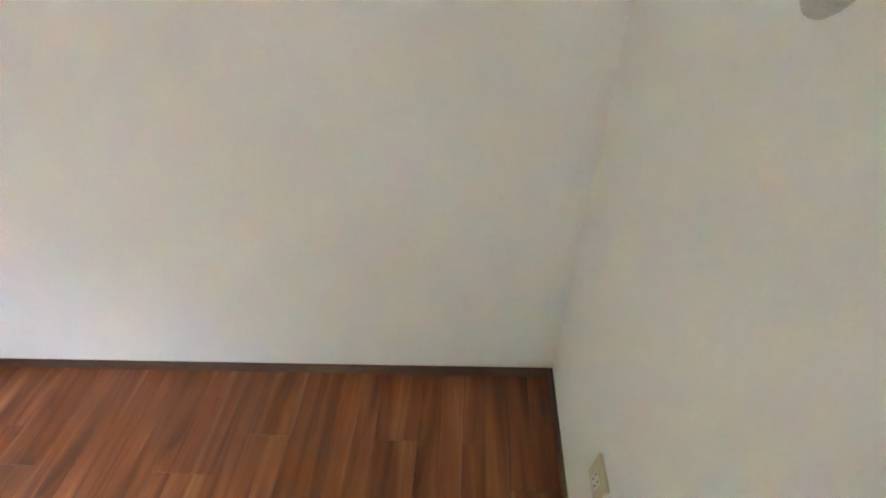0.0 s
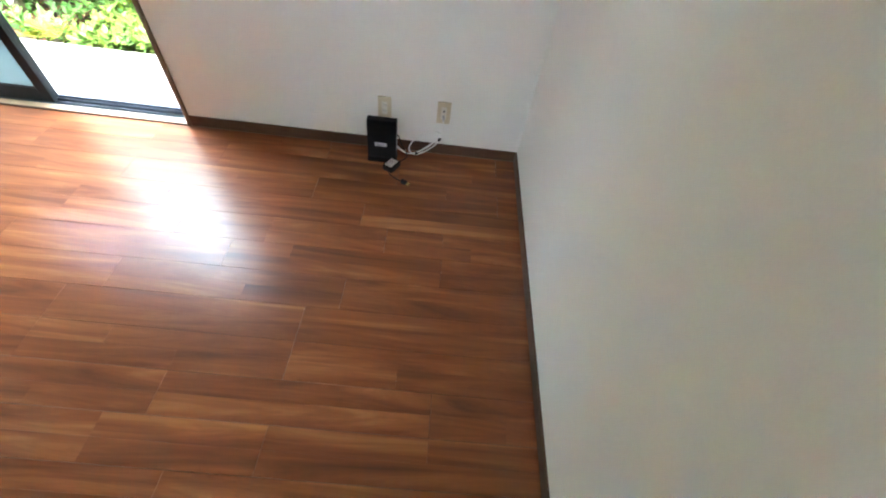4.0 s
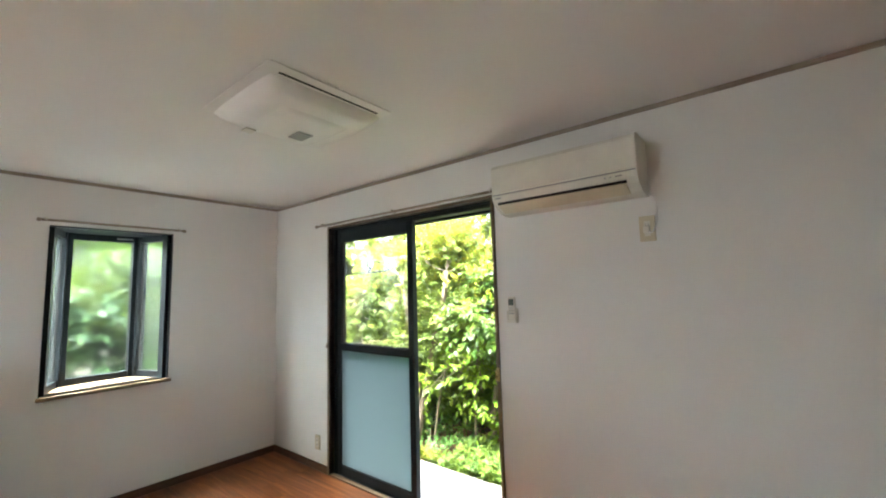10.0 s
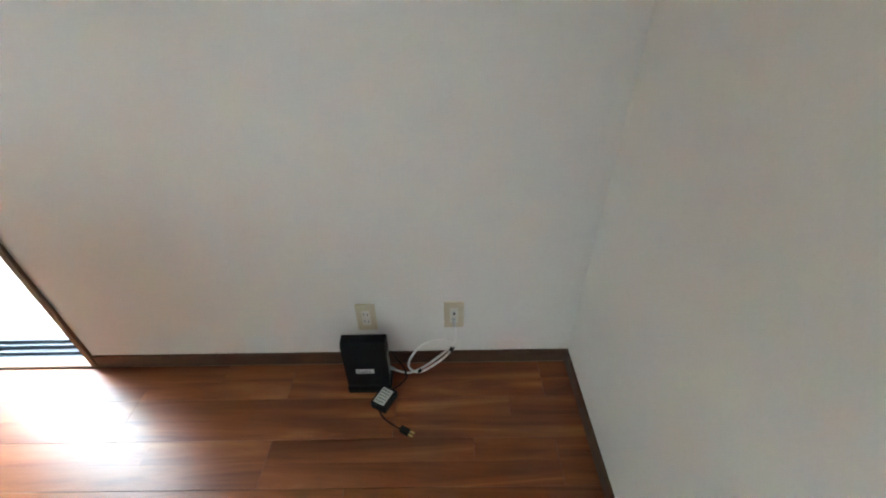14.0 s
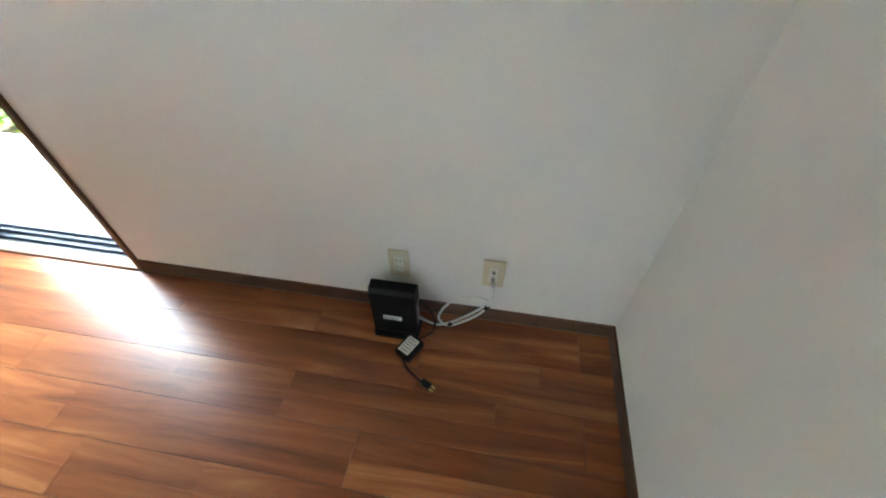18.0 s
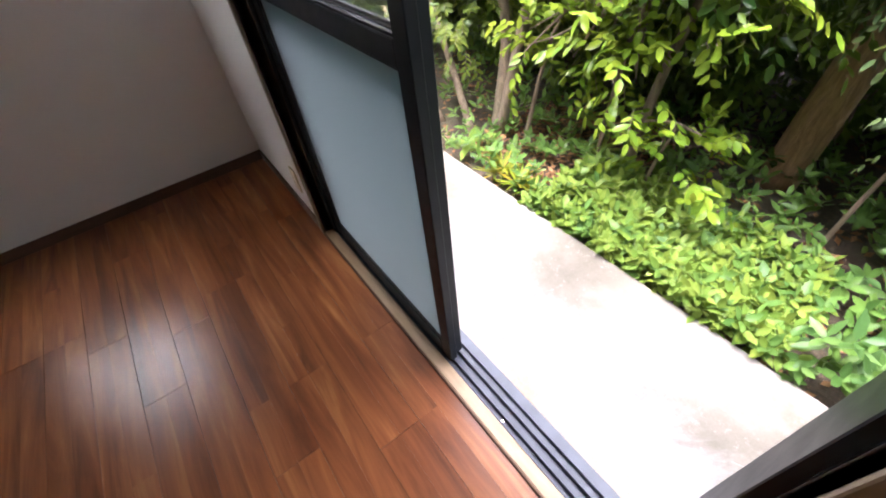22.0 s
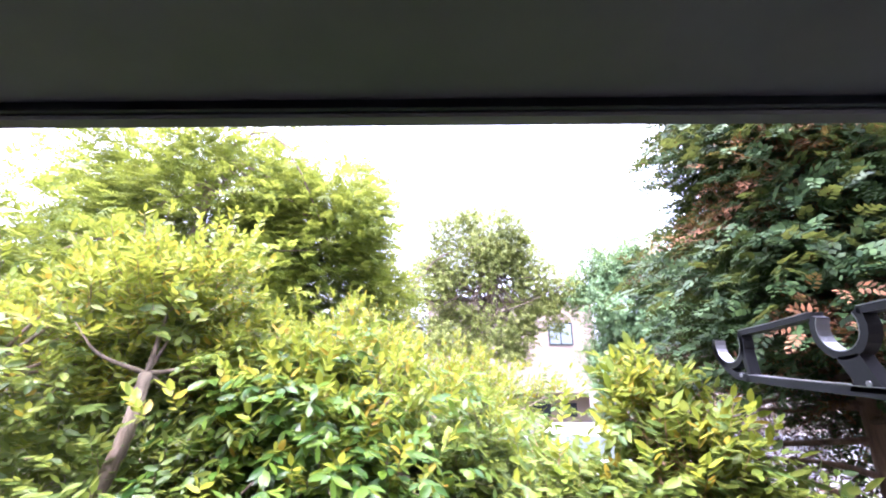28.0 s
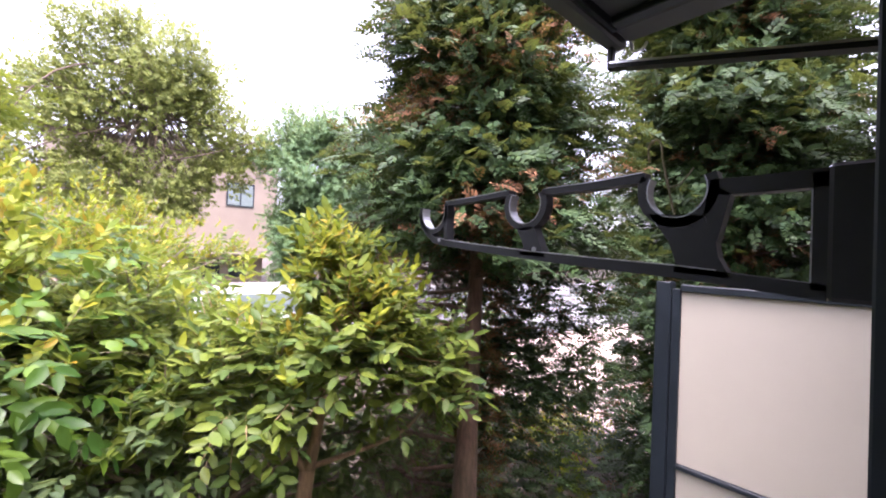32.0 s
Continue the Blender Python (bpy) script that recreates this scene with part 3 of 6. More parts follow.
part("front_panel", prism(bmesh.new(), [(-0.206, AZ1 - 0.026), (-0.211, AZ1 - 0.03), (-0.212, 2.052), (-0.206, 2.046)], "x", AX0 + 0.004, AX1 - 0.004), M_WHITEP, ac, "smooth front panel")
part("panel_gap", boxes((AX0 + 0.004, AX1 - 0.004, -0.2075, -0.19, 2.040, 2.0455)), M_GREYP, ac)
part("outlet_slot", prism(bmesh.new(), [(-0.1975, 2.000), (-0.1885, 1.988), (-0.184, 1.990), (-0.193, 2.002)], "x", AX0 + 0.03, AX1 - 0.05), M_DARKHOLE, ac, "dark air outlet slot")
part("louver", prism(bmesh.new(), [(-0.190, 1.987), (-0.176, 1.975), (-0.118, 1.948), (-0.116, 1.953), (-0.173, 1.981), (-0.185, 1.990)], "x", AX0 + 0.032, AX1 - 0.053), M_PLASTIC, ac, "closed cream louver flap")
part("louver_end", prism(bmesh.new(), [(-0.198, 2.000), (-0.180, 1.978), (-0.150, 1.963), (-0.149, 1.966), (-0.178, 1.982), (-0.194, 2.002)], "x", AX1 - 0.064, AX1 - 0.061), M_DARKHOLE, ac)
for i, (x, w) in enumerate(((AX1 - 0.145, 0.006), (AX1 - 0.120, 0.005), (AX1 - 0.095, 0.03))):
    part("indicator", boxes((x, x + w, -0.2068, -0.2055, 2.022, 2.026)), M_INK, ac, "small grey indicator mark")
part("badge", boxes((AX0 + 0.018, AX0 + 0.06, -0.2068, -0.2055, 2.022, 2.027)), M_INK, ac, "small grey badge")


def outlet(name, x0, z0, label, kind, w=0.068, h=0.12, y=0.0, face=-1):
    """A wall plate on a wall facing along y; kind says what is in it."""
    o = thing(name, (x0 + w / 2, y, z0), label, "wall outlet", "wall outlets")
    s = face
    lo, hi = sorted((y, y + s * 0.009))
    part("plate", boxes((x0, x0 + w, lo, hi, z0, z0 + h), bevel=0.003, seg=2), M_PLASTIC, o)
    a, b = sorted((y + s * 0.009, y + s * 0.0105))
    cx = x0 + w / 2
    part("insert", boxes((cx - 0.014, cx + 0.014, a, b, z0 + 0.025, z0 + h - 0.025), bevel=0.001), M_WHITEP, o, "paler insert")
    a, b = sorted((y + s * 0.0100, y + s * 0.0112))
    if kind == "socket":
        for z in (z0 + 0.045, z0 + 0.078):
            for dx in (-0.0065, 0.0065):
                part("slot", boxes((cx + dx - 0.0011, cx + dx + 0.0011, a, b, z - 0.005, z + 0.005)), M_DARKHOLE, o)
    if kind == "aerial":
        for z in (z0 + 0.045, z0 + 0.074):
            bm = bmesh.new()
            tube(bm, [(cx, y, z), (cx, y + s * 0.016, z)], 0.0065, 12)
            part("terminal", bm, M_STEEL, o, "round metal terminal")
            bm = bmesh.new()
            tube(bm, [(cx, y + s * 0.0155, z), (cx, y + s * 0.0165, z)], 0.004, 10)
            part("terminal_hole", bm, M_DARKHOLE, o)
    return o


outlet("wall_outlet", -0.952, 1.727, "ivory wall outlet with the air conditioner's plug", "socket", 0.072, 0.124)
outlet("wall_outlet", -0.762, 0.187, "ivory wall outlet behind the black modem", "socket")
outlet("wall_outlet", -0.459, 0.194, "ivory aerial outlet with a white cable plugged in", "aerial")
outlet("wall_outlet", -3.70, 0.172, "ivory wall outlet beside the sliding door", "socket")
outlet("wall_outlet", -0.484, 0.43, "ivory wall outlet on the back wall", "socket", y=YB, face=1)
plug = thing("power_plug", (-0.914, -0.012, 1.77), "white plug of the air conditioner in its outlet", "plug")
part("plug_body", boxes((-0.929, -0.901, -0.045, -0.0108, 1.765, 1.80), bevel=0.005, seg=2), M_WHITEP, plug)
bm = bmesh.new()
tube(bm, curve_pts([(-0.908, -0.04, 1.775), (-0.89, -0.042, 1.765), (-0.872, -0.03, 1.80), (-0.862, -0.02, 1.87), (-0.874, -0.02, 1.935), (-0.9, -0.03, 1.955)]), 0.0035, 8)
part("cord", bm, M_CABLE, plug, "white cord up to the air conditioner")

# ---------- remote control in its holder ----------
rc = thing("remote_control", (-1.677, 0, 1.316), "off-white air conditioner remote in a wall holder", "remote control")
part("holder", boxes((-1.707, -1.645, -0.012, -0.0, 1.316, 1.40), (-1.707, -1.645, -0.030, -0.012, 1.316, 1.335), (-1.707, -1.702, -0.030, -0.012, 1.335, 1.385), (-1.650, -1.645, -0.030, -0.012, 1.335, 1.385), bevel=0.002), M_WHITEP, rc)
part("remote_body", boxes((-1.699, -1.653, -0.029, -0.013, 1.336, 1.468), bevel=0.005, seg=2), M_WHITEP, rc)
part("display", boxes((-1.693, -1.659, -0.0305, -0.0285, 1.418, 1.456), bevel=0.001), M_LCD, rc, "grey display")
for i, z in enumerate((1.402, 1.388, 1.372)):
    for dx in (0.0, 0.013, 0.026)[: 3 if i else 1]:
        part("button", boxes((-1.692 + dx, -1.683 + dx + (0.02 if not i else 0), -0.0308, -0.0288, z - 0.004, z + 0.004), bevel=0.001), M_GREYP if i else M_STEEL, rc)

# ---------- ceiling light ----------
LX0, LX1, LY0, LY1 = -2.47, -1.845, -1.44, -0.81
cl = thing("ceiling_light", ((LX0 + LX1) / 2, (LY0 + LY1) / 2, 2.36), "square off-white ceiling light, switched off", "ceiling light")


def rounded(x0, x1, y0, y1, r, n=5):
    pts = []
    for cx, cy, a0 in ((x1 - r, y1 - r, 0), (x0 + r, y1 - r, 90), (x0 + r, y0 + r, 180), (x1 - r, y0 + r, 270)):
        pts += [(cx + r * math.cos(radians(a0 + 90 * k / n)), cy + r * math.sin(radians(a0 + 90 * k / n))) for k in range(n + 1)]
    return pts


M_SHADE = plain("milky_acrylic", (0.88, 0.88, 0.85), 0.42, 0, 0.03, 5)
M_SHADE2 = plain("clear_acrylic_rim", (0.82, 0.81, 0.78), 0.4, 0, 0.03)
part("rim", prism(bmesh.new(), rounded(LX0, LX1, LY0, LY1, 0.02), "z", 2.390, 2.395), M_SHADE2, cl, "thin square rim")
part("base", prism(bmesh.new(), rounded(LX0 + 0.06, LX1 - 0.02, LY0 + 0.06, LY1 - 0.06, 0.02), "z", 2.395, 2.4), M_WHITEP, cl)


def pillow(x0, x1, y0, y1, z0, depth, n=18):
    """A square shade that bulges downwards, with a turned-in edge."""
    bm = bmesh.new()
    rows = []
    for i in range(n + 1):
        u = -1 + 2 * i / n
        row = []
        for j in range(n + 1):
            v = -1 + 2 * j / n
            k = math.sqrt(max(0.0, (1 - abs(u) ** 5) * (1 - abs(v) ** 5)))
            pull = 1 - 0.035 * (abs(u * v)) ** 3
            row.append(bm.verts.new(((x0 + x1) / 2 + u * pull * (x1 - x0) / 2, (y0 + y1) / 2 + v * pull * (y1 - y0) / 2, z0 - depth * k)))
        rows.append(row)
    for i in range(n):
        for j in range(n):
            bm.faces.new((rows[i][j], rows[i + 1][j], rows[i + 1][j + 1], rows[i][j + 1])).smooth = True
    bmesh.ops.reverse_faces(bm, faces=bm.faces[:])
    return bm


part("cover", pillow(LX0 - 0.005, LX1 - 0.075, LY0 + 0.04, LY1 + 0.005, 2.389, 0.058), M_SHADE, cl, "milky bulging cover")
part("inner_cover", pillow(LX0 + 0.09, LX1 - 0.19, LY0 + 0.16, LY1 - 0.11, 2.3316, 0.012), M_SHADE, cl, "raised milky centre")
part("slit", boxes((LX1 - 0.062, LX1 - 0.050, LY0 + 0.07, LY1 - 0.05, 2.3885, 2.3905)), M_DARKHOLE, cl, "dark slit along the edge")
part("sensor_box", boxes((-2.32, -2.22, -1.09, -1.01, 2.315, 2.325), bevel=0.003), M_GREYP, cl, "small grey sensor box")
part("sensor_trim", boxes((-2.22, -2.216, -1.09, -1.01, 2.315, 2.324)), M_STEEL, cl)
part("lamp_patch", boxes((-2.44, -2.385, -1.27, -1.22, 2.329, 2.334)), M_WHITEP, cl)

# ---------- modem with its adapter and cables ----------
mo = thing("modem", (-0.727, -0.09, 0), "black upright modem standing against the wall", "modem")
part("case", prism(bmesh.new(), [(-0.118, 0.012), (-0.121, 0.03), (-0.118, 0.222), (-0.108, 0.236), (-0.075, 0.238), (-0.066, 0.228), (-0.064, 0.012)], "x", -0.803, -0.655), M_BLACKP, mo)
part("foot", prism(bmesh.new(), rounded(-0.806, -0.652, -0.135, -0.05, 0.012), "z", 0, 0.014), M_BLACKP, mo, "black foot plate")
lab = part("label", boxes((-0.765, -0.703, -0.1218, -0.1205, 0.092, 0.113)), M_LABEL, mo, "small white paper label")
for z in (0.107, 0.102, 0.097):
    part("print_line", boxes((-0.761, -0.715 + 0.01 * (z < 0.1), -0.1223, -0.1217, z - 0.001, z + 0.0008)), M_INK, lab)
part("port_panel", boxes((-0.656, -0.654, -0.105, -0.075, 0.06, 0.17)), M_GREYP, mo, "grey port strip")
part("port_light", boxes((-0.6545, -0.6535, -0.098, -0.092, 0.12, 0.16)), M_STEEL, mo)
ad = thing("power_adapter", (-0.67, -0.17, 0), "black power adapter lying on the floor", "power adapter")


def turned(bm, centre, deg):
    bmesh.ops.rotate(bm, verts=bm.verts, cent=Vector(centre), matrix=Matrix.Rotation(radians(deg), 3, "Z"))
    return bm


part("case", turned(boxes((-0.700, -0.640, -0.212, -0.132, 0, 0.032), bevel=0.005, seg=2), (-0.67, -0.17, 0), -28), M_BLACKP, ad)
al = part("label", turned(boxes((-0.692, -0.650, -0.204, -0.142, 0.0318, 0.0328)), (-0.67, -0.17, 0), -28), M_LABEL, ad, "white paper label")
for k in range(5):
    part("print_line", turned(boxes((-0.688, -0.658 + 0.004 * (k % 2), -0.196 + 0.011 * k, -0.1935 + 0.011 * k, 0.0327, 0.0332)), (-0.67, -0.17, 0), -28), M_INK, al)
bm = bmesh.new()
tube(bm, curve_pts([(-0.688, -0.207, 0.012), (-0.668, -0.235, 0.004), (-0.635, -0.26, 0.004), (-0.60, -0.282, 0.006)]), 0.0028, 8)
part("lead", bm, M_BLACKP, ad, "short black lead")
part("plug_body", turned(boxes((-0.610, -0.576, -0.294, -0.274, 0, 0.018), bevel=0.004, seg=2), (-0.593, -0.284, 0), -28), M_BLACKP, ad)
for dy in (-0.006, 0.006):
    part("pin", turned(boxes((-0.576, -0.560, -0.284 + dy - 0.003, -0.284 + dy + 0.003, 0.0085, 0.0098)), (-0.593, -0.284, 0), -28), M_BRASS, ad, "flat brass pin")
bm = bmesh.new()
tube(bm, curve_pts([(-0.652, -0.134, 0.014), (-0.625, -0.11, 0.004), (-0.60, -0.07, 0.004), (-0.615, -0.035, 0.01), (-0.64, -0.03, 0.06), (-0.65, -0.05, 0.12), (-0.655, -0.085, 0.14)]), 0.0026, 8)
part("lead", bm, M_BLACKP, ad, "black lead up to the modem")
ca = thing("aerial_cable", (-0.53, -0.04, 0), "white coiled cable between modem and aerial outlet", "cable")
loops = [(-0.655, -0.085, 0.075), (-0.63, -0.08, 0.05), (-0.59, -0.075, 0.03), (-0.545, -0.06, 0.035), (-0.50, -0.045, 0.06), (-0.455, -0.035, 0.10), (-0.432, -0.03, 0.135), (-0.45, -0.03, 0.152), (-0.50, -0.028, 0.145),
         (-0.55, -0.03, 0.115), (-0.585, -0.045, 0.07), (-0.59, -0.06, 0.04), (-0.555, -0.07, 0.025), (-0.50, -0.055, 0.045), (-0.45, -0.04, 0.085), (-0.425, -0.035, 0.14), (-0.42, -0.03, 0.18), (-0.425, -0.022, 0.238)]
bm = bmesh.new()
tube(bm, curve_pts(loops, 5), 0.0042, 8)
part("cable_run", bm, M_CABLE, ca)
for p, q in (((-0.557, -0.068, 0.026), (-0.545, -0.064, 0.032)), ((-0.437, -0.037, 0.105), (-0.430, -0.035, 0.122)), ((-0.606, -0.079, 0.037), (-0.601, -0.078, 0.034))):
    bm = bmesh.new()
    tube(bm, [p, q], 0.0075, 10)
    part("tie", bm, M_BLACKP, ca, "black cable tie")
bm = bmesh.new()
tube(bm, [(-0.425, -0.017, 0.239), (-0.424, -0.03, 0.236), (-0.423, -0.034, 0.225)], 0.006, 10)
part("connector", bm, M_STEEL, ca, "metal screw connector")
bm = bmesh.new()
tube(bm, [(-0.655, -0.085, 0.075), (-0.64, -0.083, 0.062)], 0.0062, 10)
part("connector", bm, M_STEEL, ca, "metal screw connector")

# ---------- door catch and rail stop ----------
catch = thing("door_catch", (-1.79, -0.01, 0.98), "brass catch on the brown door casing", "door catch")
part("plate", boxes((DX1 + 0.001, DX1 + 0.021, -0.0148, -0.012, 0.965, 1.045), bevel=0.002), M_BRASS, catch)
part("grip", boxes((DX1 + 0.005, DX1 + 0.018, -0.036, -0.0148, 0.975, 1.035), bevel=0.005, seg=2), M_BRASS, catch)
part("screw", boxes((DX1 + 0.008, DX1 + 0.014, -0.0162, -0.0146, 1.038, 1.043), bevel=0.001), M_STEEL, catch)
tie = thing("tassel_hook", (DX0 - 0.011, -0.012, 1.06), "small brown hook on the door casing", "hook")
part("hook_base", boxes((DX0 - 0.02, DX0 - 0.004, -0.022, -0.012, 1.05, 1.09), bevel=0.002), M_TRIM, tie)
part("hook_tip", boxes((DX0 - 0.016, DX0 - 0.008, -0.03, -0.022, 1.055, 1.075), bevel=0.002), M_TRIM, tie)
for x, z in ((-2.28, 0.0065), (-1.86, 0.0065)):
    bm = bmesh.new()
    tube(bm, [(x, 0.056, -0.0125), (x, 0.056, -0.0095)], 0.005, 10)
    part("screw", bm, M_STEEL, door, "small bright screw")

# ---------- entry phone on the back wall ----------
ph = thing("entry_phone", (-0.44, YB, 1.39), "cream entry phone with a coiled cord", "entry phone")
part("base", boxes((-0.492, -0.388, YB, YB + 0.028, 1.395, 1.60), bevel=0.006, seg=2), M_BEIGE, ph)
part("handset", boxes((-0.436, -0.391, YB + 0.028, YB + 0.062, 1.392, 1.612), bevel=0.010, seg=3), M_BEIGE, ph, "cream handset")
part("speaker", boxes((-0.482, -0.446, YB + 0.028, YB + 0.031, 1.53, 1.58), bevel=0.002), M_GREYP, ph)
part("button", boxes((-0.474, -0.454, YB + 0.028, YB + 0.033, 1.44, 1.46), bevel=0.002), M_WHITEP, ph)


def helix(path, r, turns):
    path = [Vector(p) for p in path]
    n = turns * 9
    out = []
    for i in range(n + 1):
        s = i / n * (len(path) - 1)
        k = min(int(s), len(path) - 2)
        p = path[k].lerp(path[k + 1], s - k)
        d = (path[k + 1] - path[k]).normalized()
        a = d.orthogonal().normalized()
        b = d.cross(a)
        ang = 2 * math.pi * turns * i / n
        out.append(p + r * (math.cos(ang) * a + math.sin(ang) * b))
    return out


M_CORD = plain("aged_grey_cord", (0.50, 0.475, 0.42), 0.55)
line = curve_pts([(-0.422, YB + 0.04, 1.376), (-0.4135, YB + 0.036, 1.350), (-0.410, YB + 0.034, 1.331), (-0.421, YB + 0.034, 1.320), (-0.434, YB + 0.034, 1.330), (-0.441, YB + 0.036, 1.352), (-0.447, YB + 0.036, 1.380)], 4)
bm = bmesh.new()
tube(bm, helix(line, 0.0058, 40), 0.0014, 6)
part("coiled_cord", bm, M_CORD, ph, "greyish coiled cord")
bm = bmesh.new()
tube(bm, curve_pts([(-0.426, YB + 0.045, 1.396), (-0.426, YB + 0.042, 1.386), (-0.422, YB + 0.04, 1.374)]), 0.002, 8)
part("cord_end", bm, M_CORD, ph)
bm = bmesh.new()
tube(bm, curve_pts([(-0.448, YB + 0.02, 1.400), (-0.449, YB + 0.03, 1.390), (-0.447, YB + 0.036, 1.378)]), 0.002, 8)
part("cord_end", bm, M_CORD, ph)

# ---------- ground outside ----------
SZ = -0.19                                       # top of the slab
solid("ground", boxes((-120, 120, -120, 160, -0.9, -0.30)), M_SOIL, "dark soil with leaf mould reaching to the horizon", "ground", kind="structure")
solid("pavement", boxes((-4.49, -0.74, T, 1.03, -0.6, SZ), bevel=0.008, seg=2), M_CONC, "stained grey concrete slab outside the sliding door", "slab", kind="structure")
slab = bpy.data.objects["pavement"]
M_CRACK = plain("chalky_crack_edge", (0.17, 0.166, 0.155), 0.8)
for pts in (((-1.613, 0.824), (-1.60, 0.74), (-1.586, 0.652), (-1.592, 0.58), (-1.58, 0.508)), ((-3.46, 0.62), (-3.40, 0.66), (-3.37, 0.64)), ((-1.76, 0.60), (-1.73, 0.615), (-1.70, 0.60))):
    bm = bmesh.new()
    for (xa, ya), (xb, yb) in zip(pts, pts[1:]):
        d = Vector((xb - xa, yb - ya)).normalized() * 0.0011
        vs = [bm.verts.new((px + sx * d.y, py - sx * d.x, SZ + 0.0012)) for px, py, sx in ((xa, ya, 1), (xb, yb, 1), (xb, yb, -1), (xa, ya, -1))]
        bm.faces.new(vs)
    part("crack", bm, M_CRACK, slab, "fine chalky crack in the slab")
M_PINK = plain("pinkish_paving", (0.27, 0.20, 0.165), 0.85, 0, 0.12, 2, 0.4, 90)
M_ROAD = plain("grey_asphalt", (0.09, 0.09, 0.09), 0.9, 0, 0.15, 1.5, 0.5, 120)
solid("road", boxes((2.2, 60, 1.5, 6.5, -0.32, -0.285)), M_PINK, "pale pinkish paved drive beyond the hedge", "drive", kind="structure")
solid("parking", boxes((-9, 60, 6.5, 21.0, -0.32, -0.288)), M_ROAD, "grey asphalt yard before the house", "yard", kind="structure")
solid("neighbour_wall", boxes((-9.2, XL - 2.4, -9, -8.8, -0.3, 3.0)), M_RENDER, "plain rendered wall", "wall", kind="structure")
solid("wall_outer", boxes((0.2, 8, 0.0, T, -0.3, 2.9)), M_RENDER, "rendered outer wall of the house", "wall", kind="structure")

# ---------- things on the slab ----------
gr = thing("floor_vent", (-3.04, 0.245, SZ), "grey steel grating let into the slab", "grating")
GX0, GX1, GY0, GY1 = -3.245, -2.842, 0.175, 0.30
part("frame", boxes((GX0, GX1, GY1 - 0.022, GY1, SZ + 0.001, SZ + 0.012), (GX0, GX1, GY0, GY0 + 0.02, SZ + 0.001, SZ + 0.012), (GX0, GX0 + 0.022, GY0 + 0.02, GY1 - 0.022, SZ + 0.001, SZ + 0.012), (GX1 - 0.022, GX1, GY0 + 0.02, GY1 - 0.022, SZ + 0.001, SZ + 0.012), bevel=0.001), M_GRATE, gr)
part("pit", boxes((GX0 + 0.02, GX1 - 0.02, GY0 + 0.018, GY1 - 0.02, SZ + 0.0005, SZ + 0.002)), M_DARKHOLE, gr, "dark hollow under the mesh")
part("slot", boxes((GX0 + 0.012, GX1 - 0.012, GY1, GY1 + 0.005, SZ + 0.0005, SZ + 0.006)), M_DARKHOLE, gr)
bm = bmesh.new()
for i in range(-6, 27):
    for s in (1, -1):
        x0, y0, y1 = GX0 + 0.022 + i * 0.0165, GY0 + 0.02, GY1 - 0.022
        x1 = x0 + s * (y1 - y0) * 1.9
        t0, t1 = 0.0, 1.0
        lo, hi = GX0 + 0.022, GX1 - 0.022
        if x1 != x0:
            ta, tb = sorted(((lo - x0) / (x1 - x0), (hi - x0) / (x1 - x0)))
            t0, t1 = max(t0, ta), min(t1, tb)
        if t1 - t0 > 0.02:
            bar(bm, (x0 + (x1 - x0) * t0, y0 + (y1 - y0) * t0), (x0 + (x1 - x0) * t1, y0 + (y1 - y0) * t1), 0.0017, SZ + 0.003, SZ + 0.009)
part("mesh", bm, M_GRATE, gr, "expanded metal mesh")

# outdoor unit of the air conditioner
ou = thing("outdoor_unit", (-1.16, 0.40, SZ), "cream outdoor air conditioner unit on the slab", "air conditioner")
UX0, UX1, UY0, UY1, UZ0, UZ1 = -1.545, -0.80, 0.245, 0.525, SZ + 0.035, 0.372
part("casing", boxes((UX0 + 0.004, UX1, UY0 + 0.006, UY1 - 0.004, UZ0, UZ1 - 0.02), bevel=0.012, seg=3), M_UNIT, ou)
# lid colour set darker than the casing to offset sky light on top
M_LID = plain("darkened_lid", (0.21, 0.21, 0.206), 0.55, 0, 0.06, 9, 0.05)
rim = rounded(UX0 - 0.004, UX1 + 0.004, UY0, UY1 + 0.002, 0.03, 6)
edge = [k for k in range(len(rim)) if abs(rim[k][0] - UX0 + 0.004) < 1e-6 and abs(rim[(k + 1) % len(rim)][0] - UX0 + 0.004) < 1e-6][0]
bulge = [(UX0 - 0.004, UY0 + 0.075), (UX0 - 0.014, UY0 + 0.085), (UX0 - 0.014, UY1 - 0.085), (UX0 - 0.004, UY1 - 0.075)]
if rim[edge][1] > rim[(edge + 1) % len(rim)][1]:
    bulge.reverse()
rim[edge + 1:edge + 1] = bulge
# dark grey puts the shade of the lid's grooves into colour
M_GROOVE = plain("shaded_groove", (0.12, 0.12, 0.115), 0.7)
lid = part("lid", prism(bmesh.new(), rim, "z", UZ1 - 0.022, UZ1), M_LID, ou, "ribbed cream lid")
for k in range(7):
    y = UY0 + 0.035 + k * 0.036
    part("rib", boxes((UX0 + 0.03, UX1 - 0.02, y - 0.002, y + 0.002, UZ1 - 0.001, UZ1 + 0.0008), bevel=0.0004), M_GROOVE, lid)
st = part("sticker", boxes((UX0 + 0.035, UX0 + 0.155, UY1 - 0.028, UY1 - 0.014, UZ1 + 0.0002, UZ1 + 0.0014)), M_UNIT, lid, "grey printed notice")
for k in range(3):
    part("print_line", boxes((UX0 + 0.04, UX0 + 0.125, UY1 - 0.0255 + 0.0035 * k, UY1 - 0.024 + 0.0035 * k, UZ1 + 0.0013, UZ1 + 0.002)), M_INK, st)
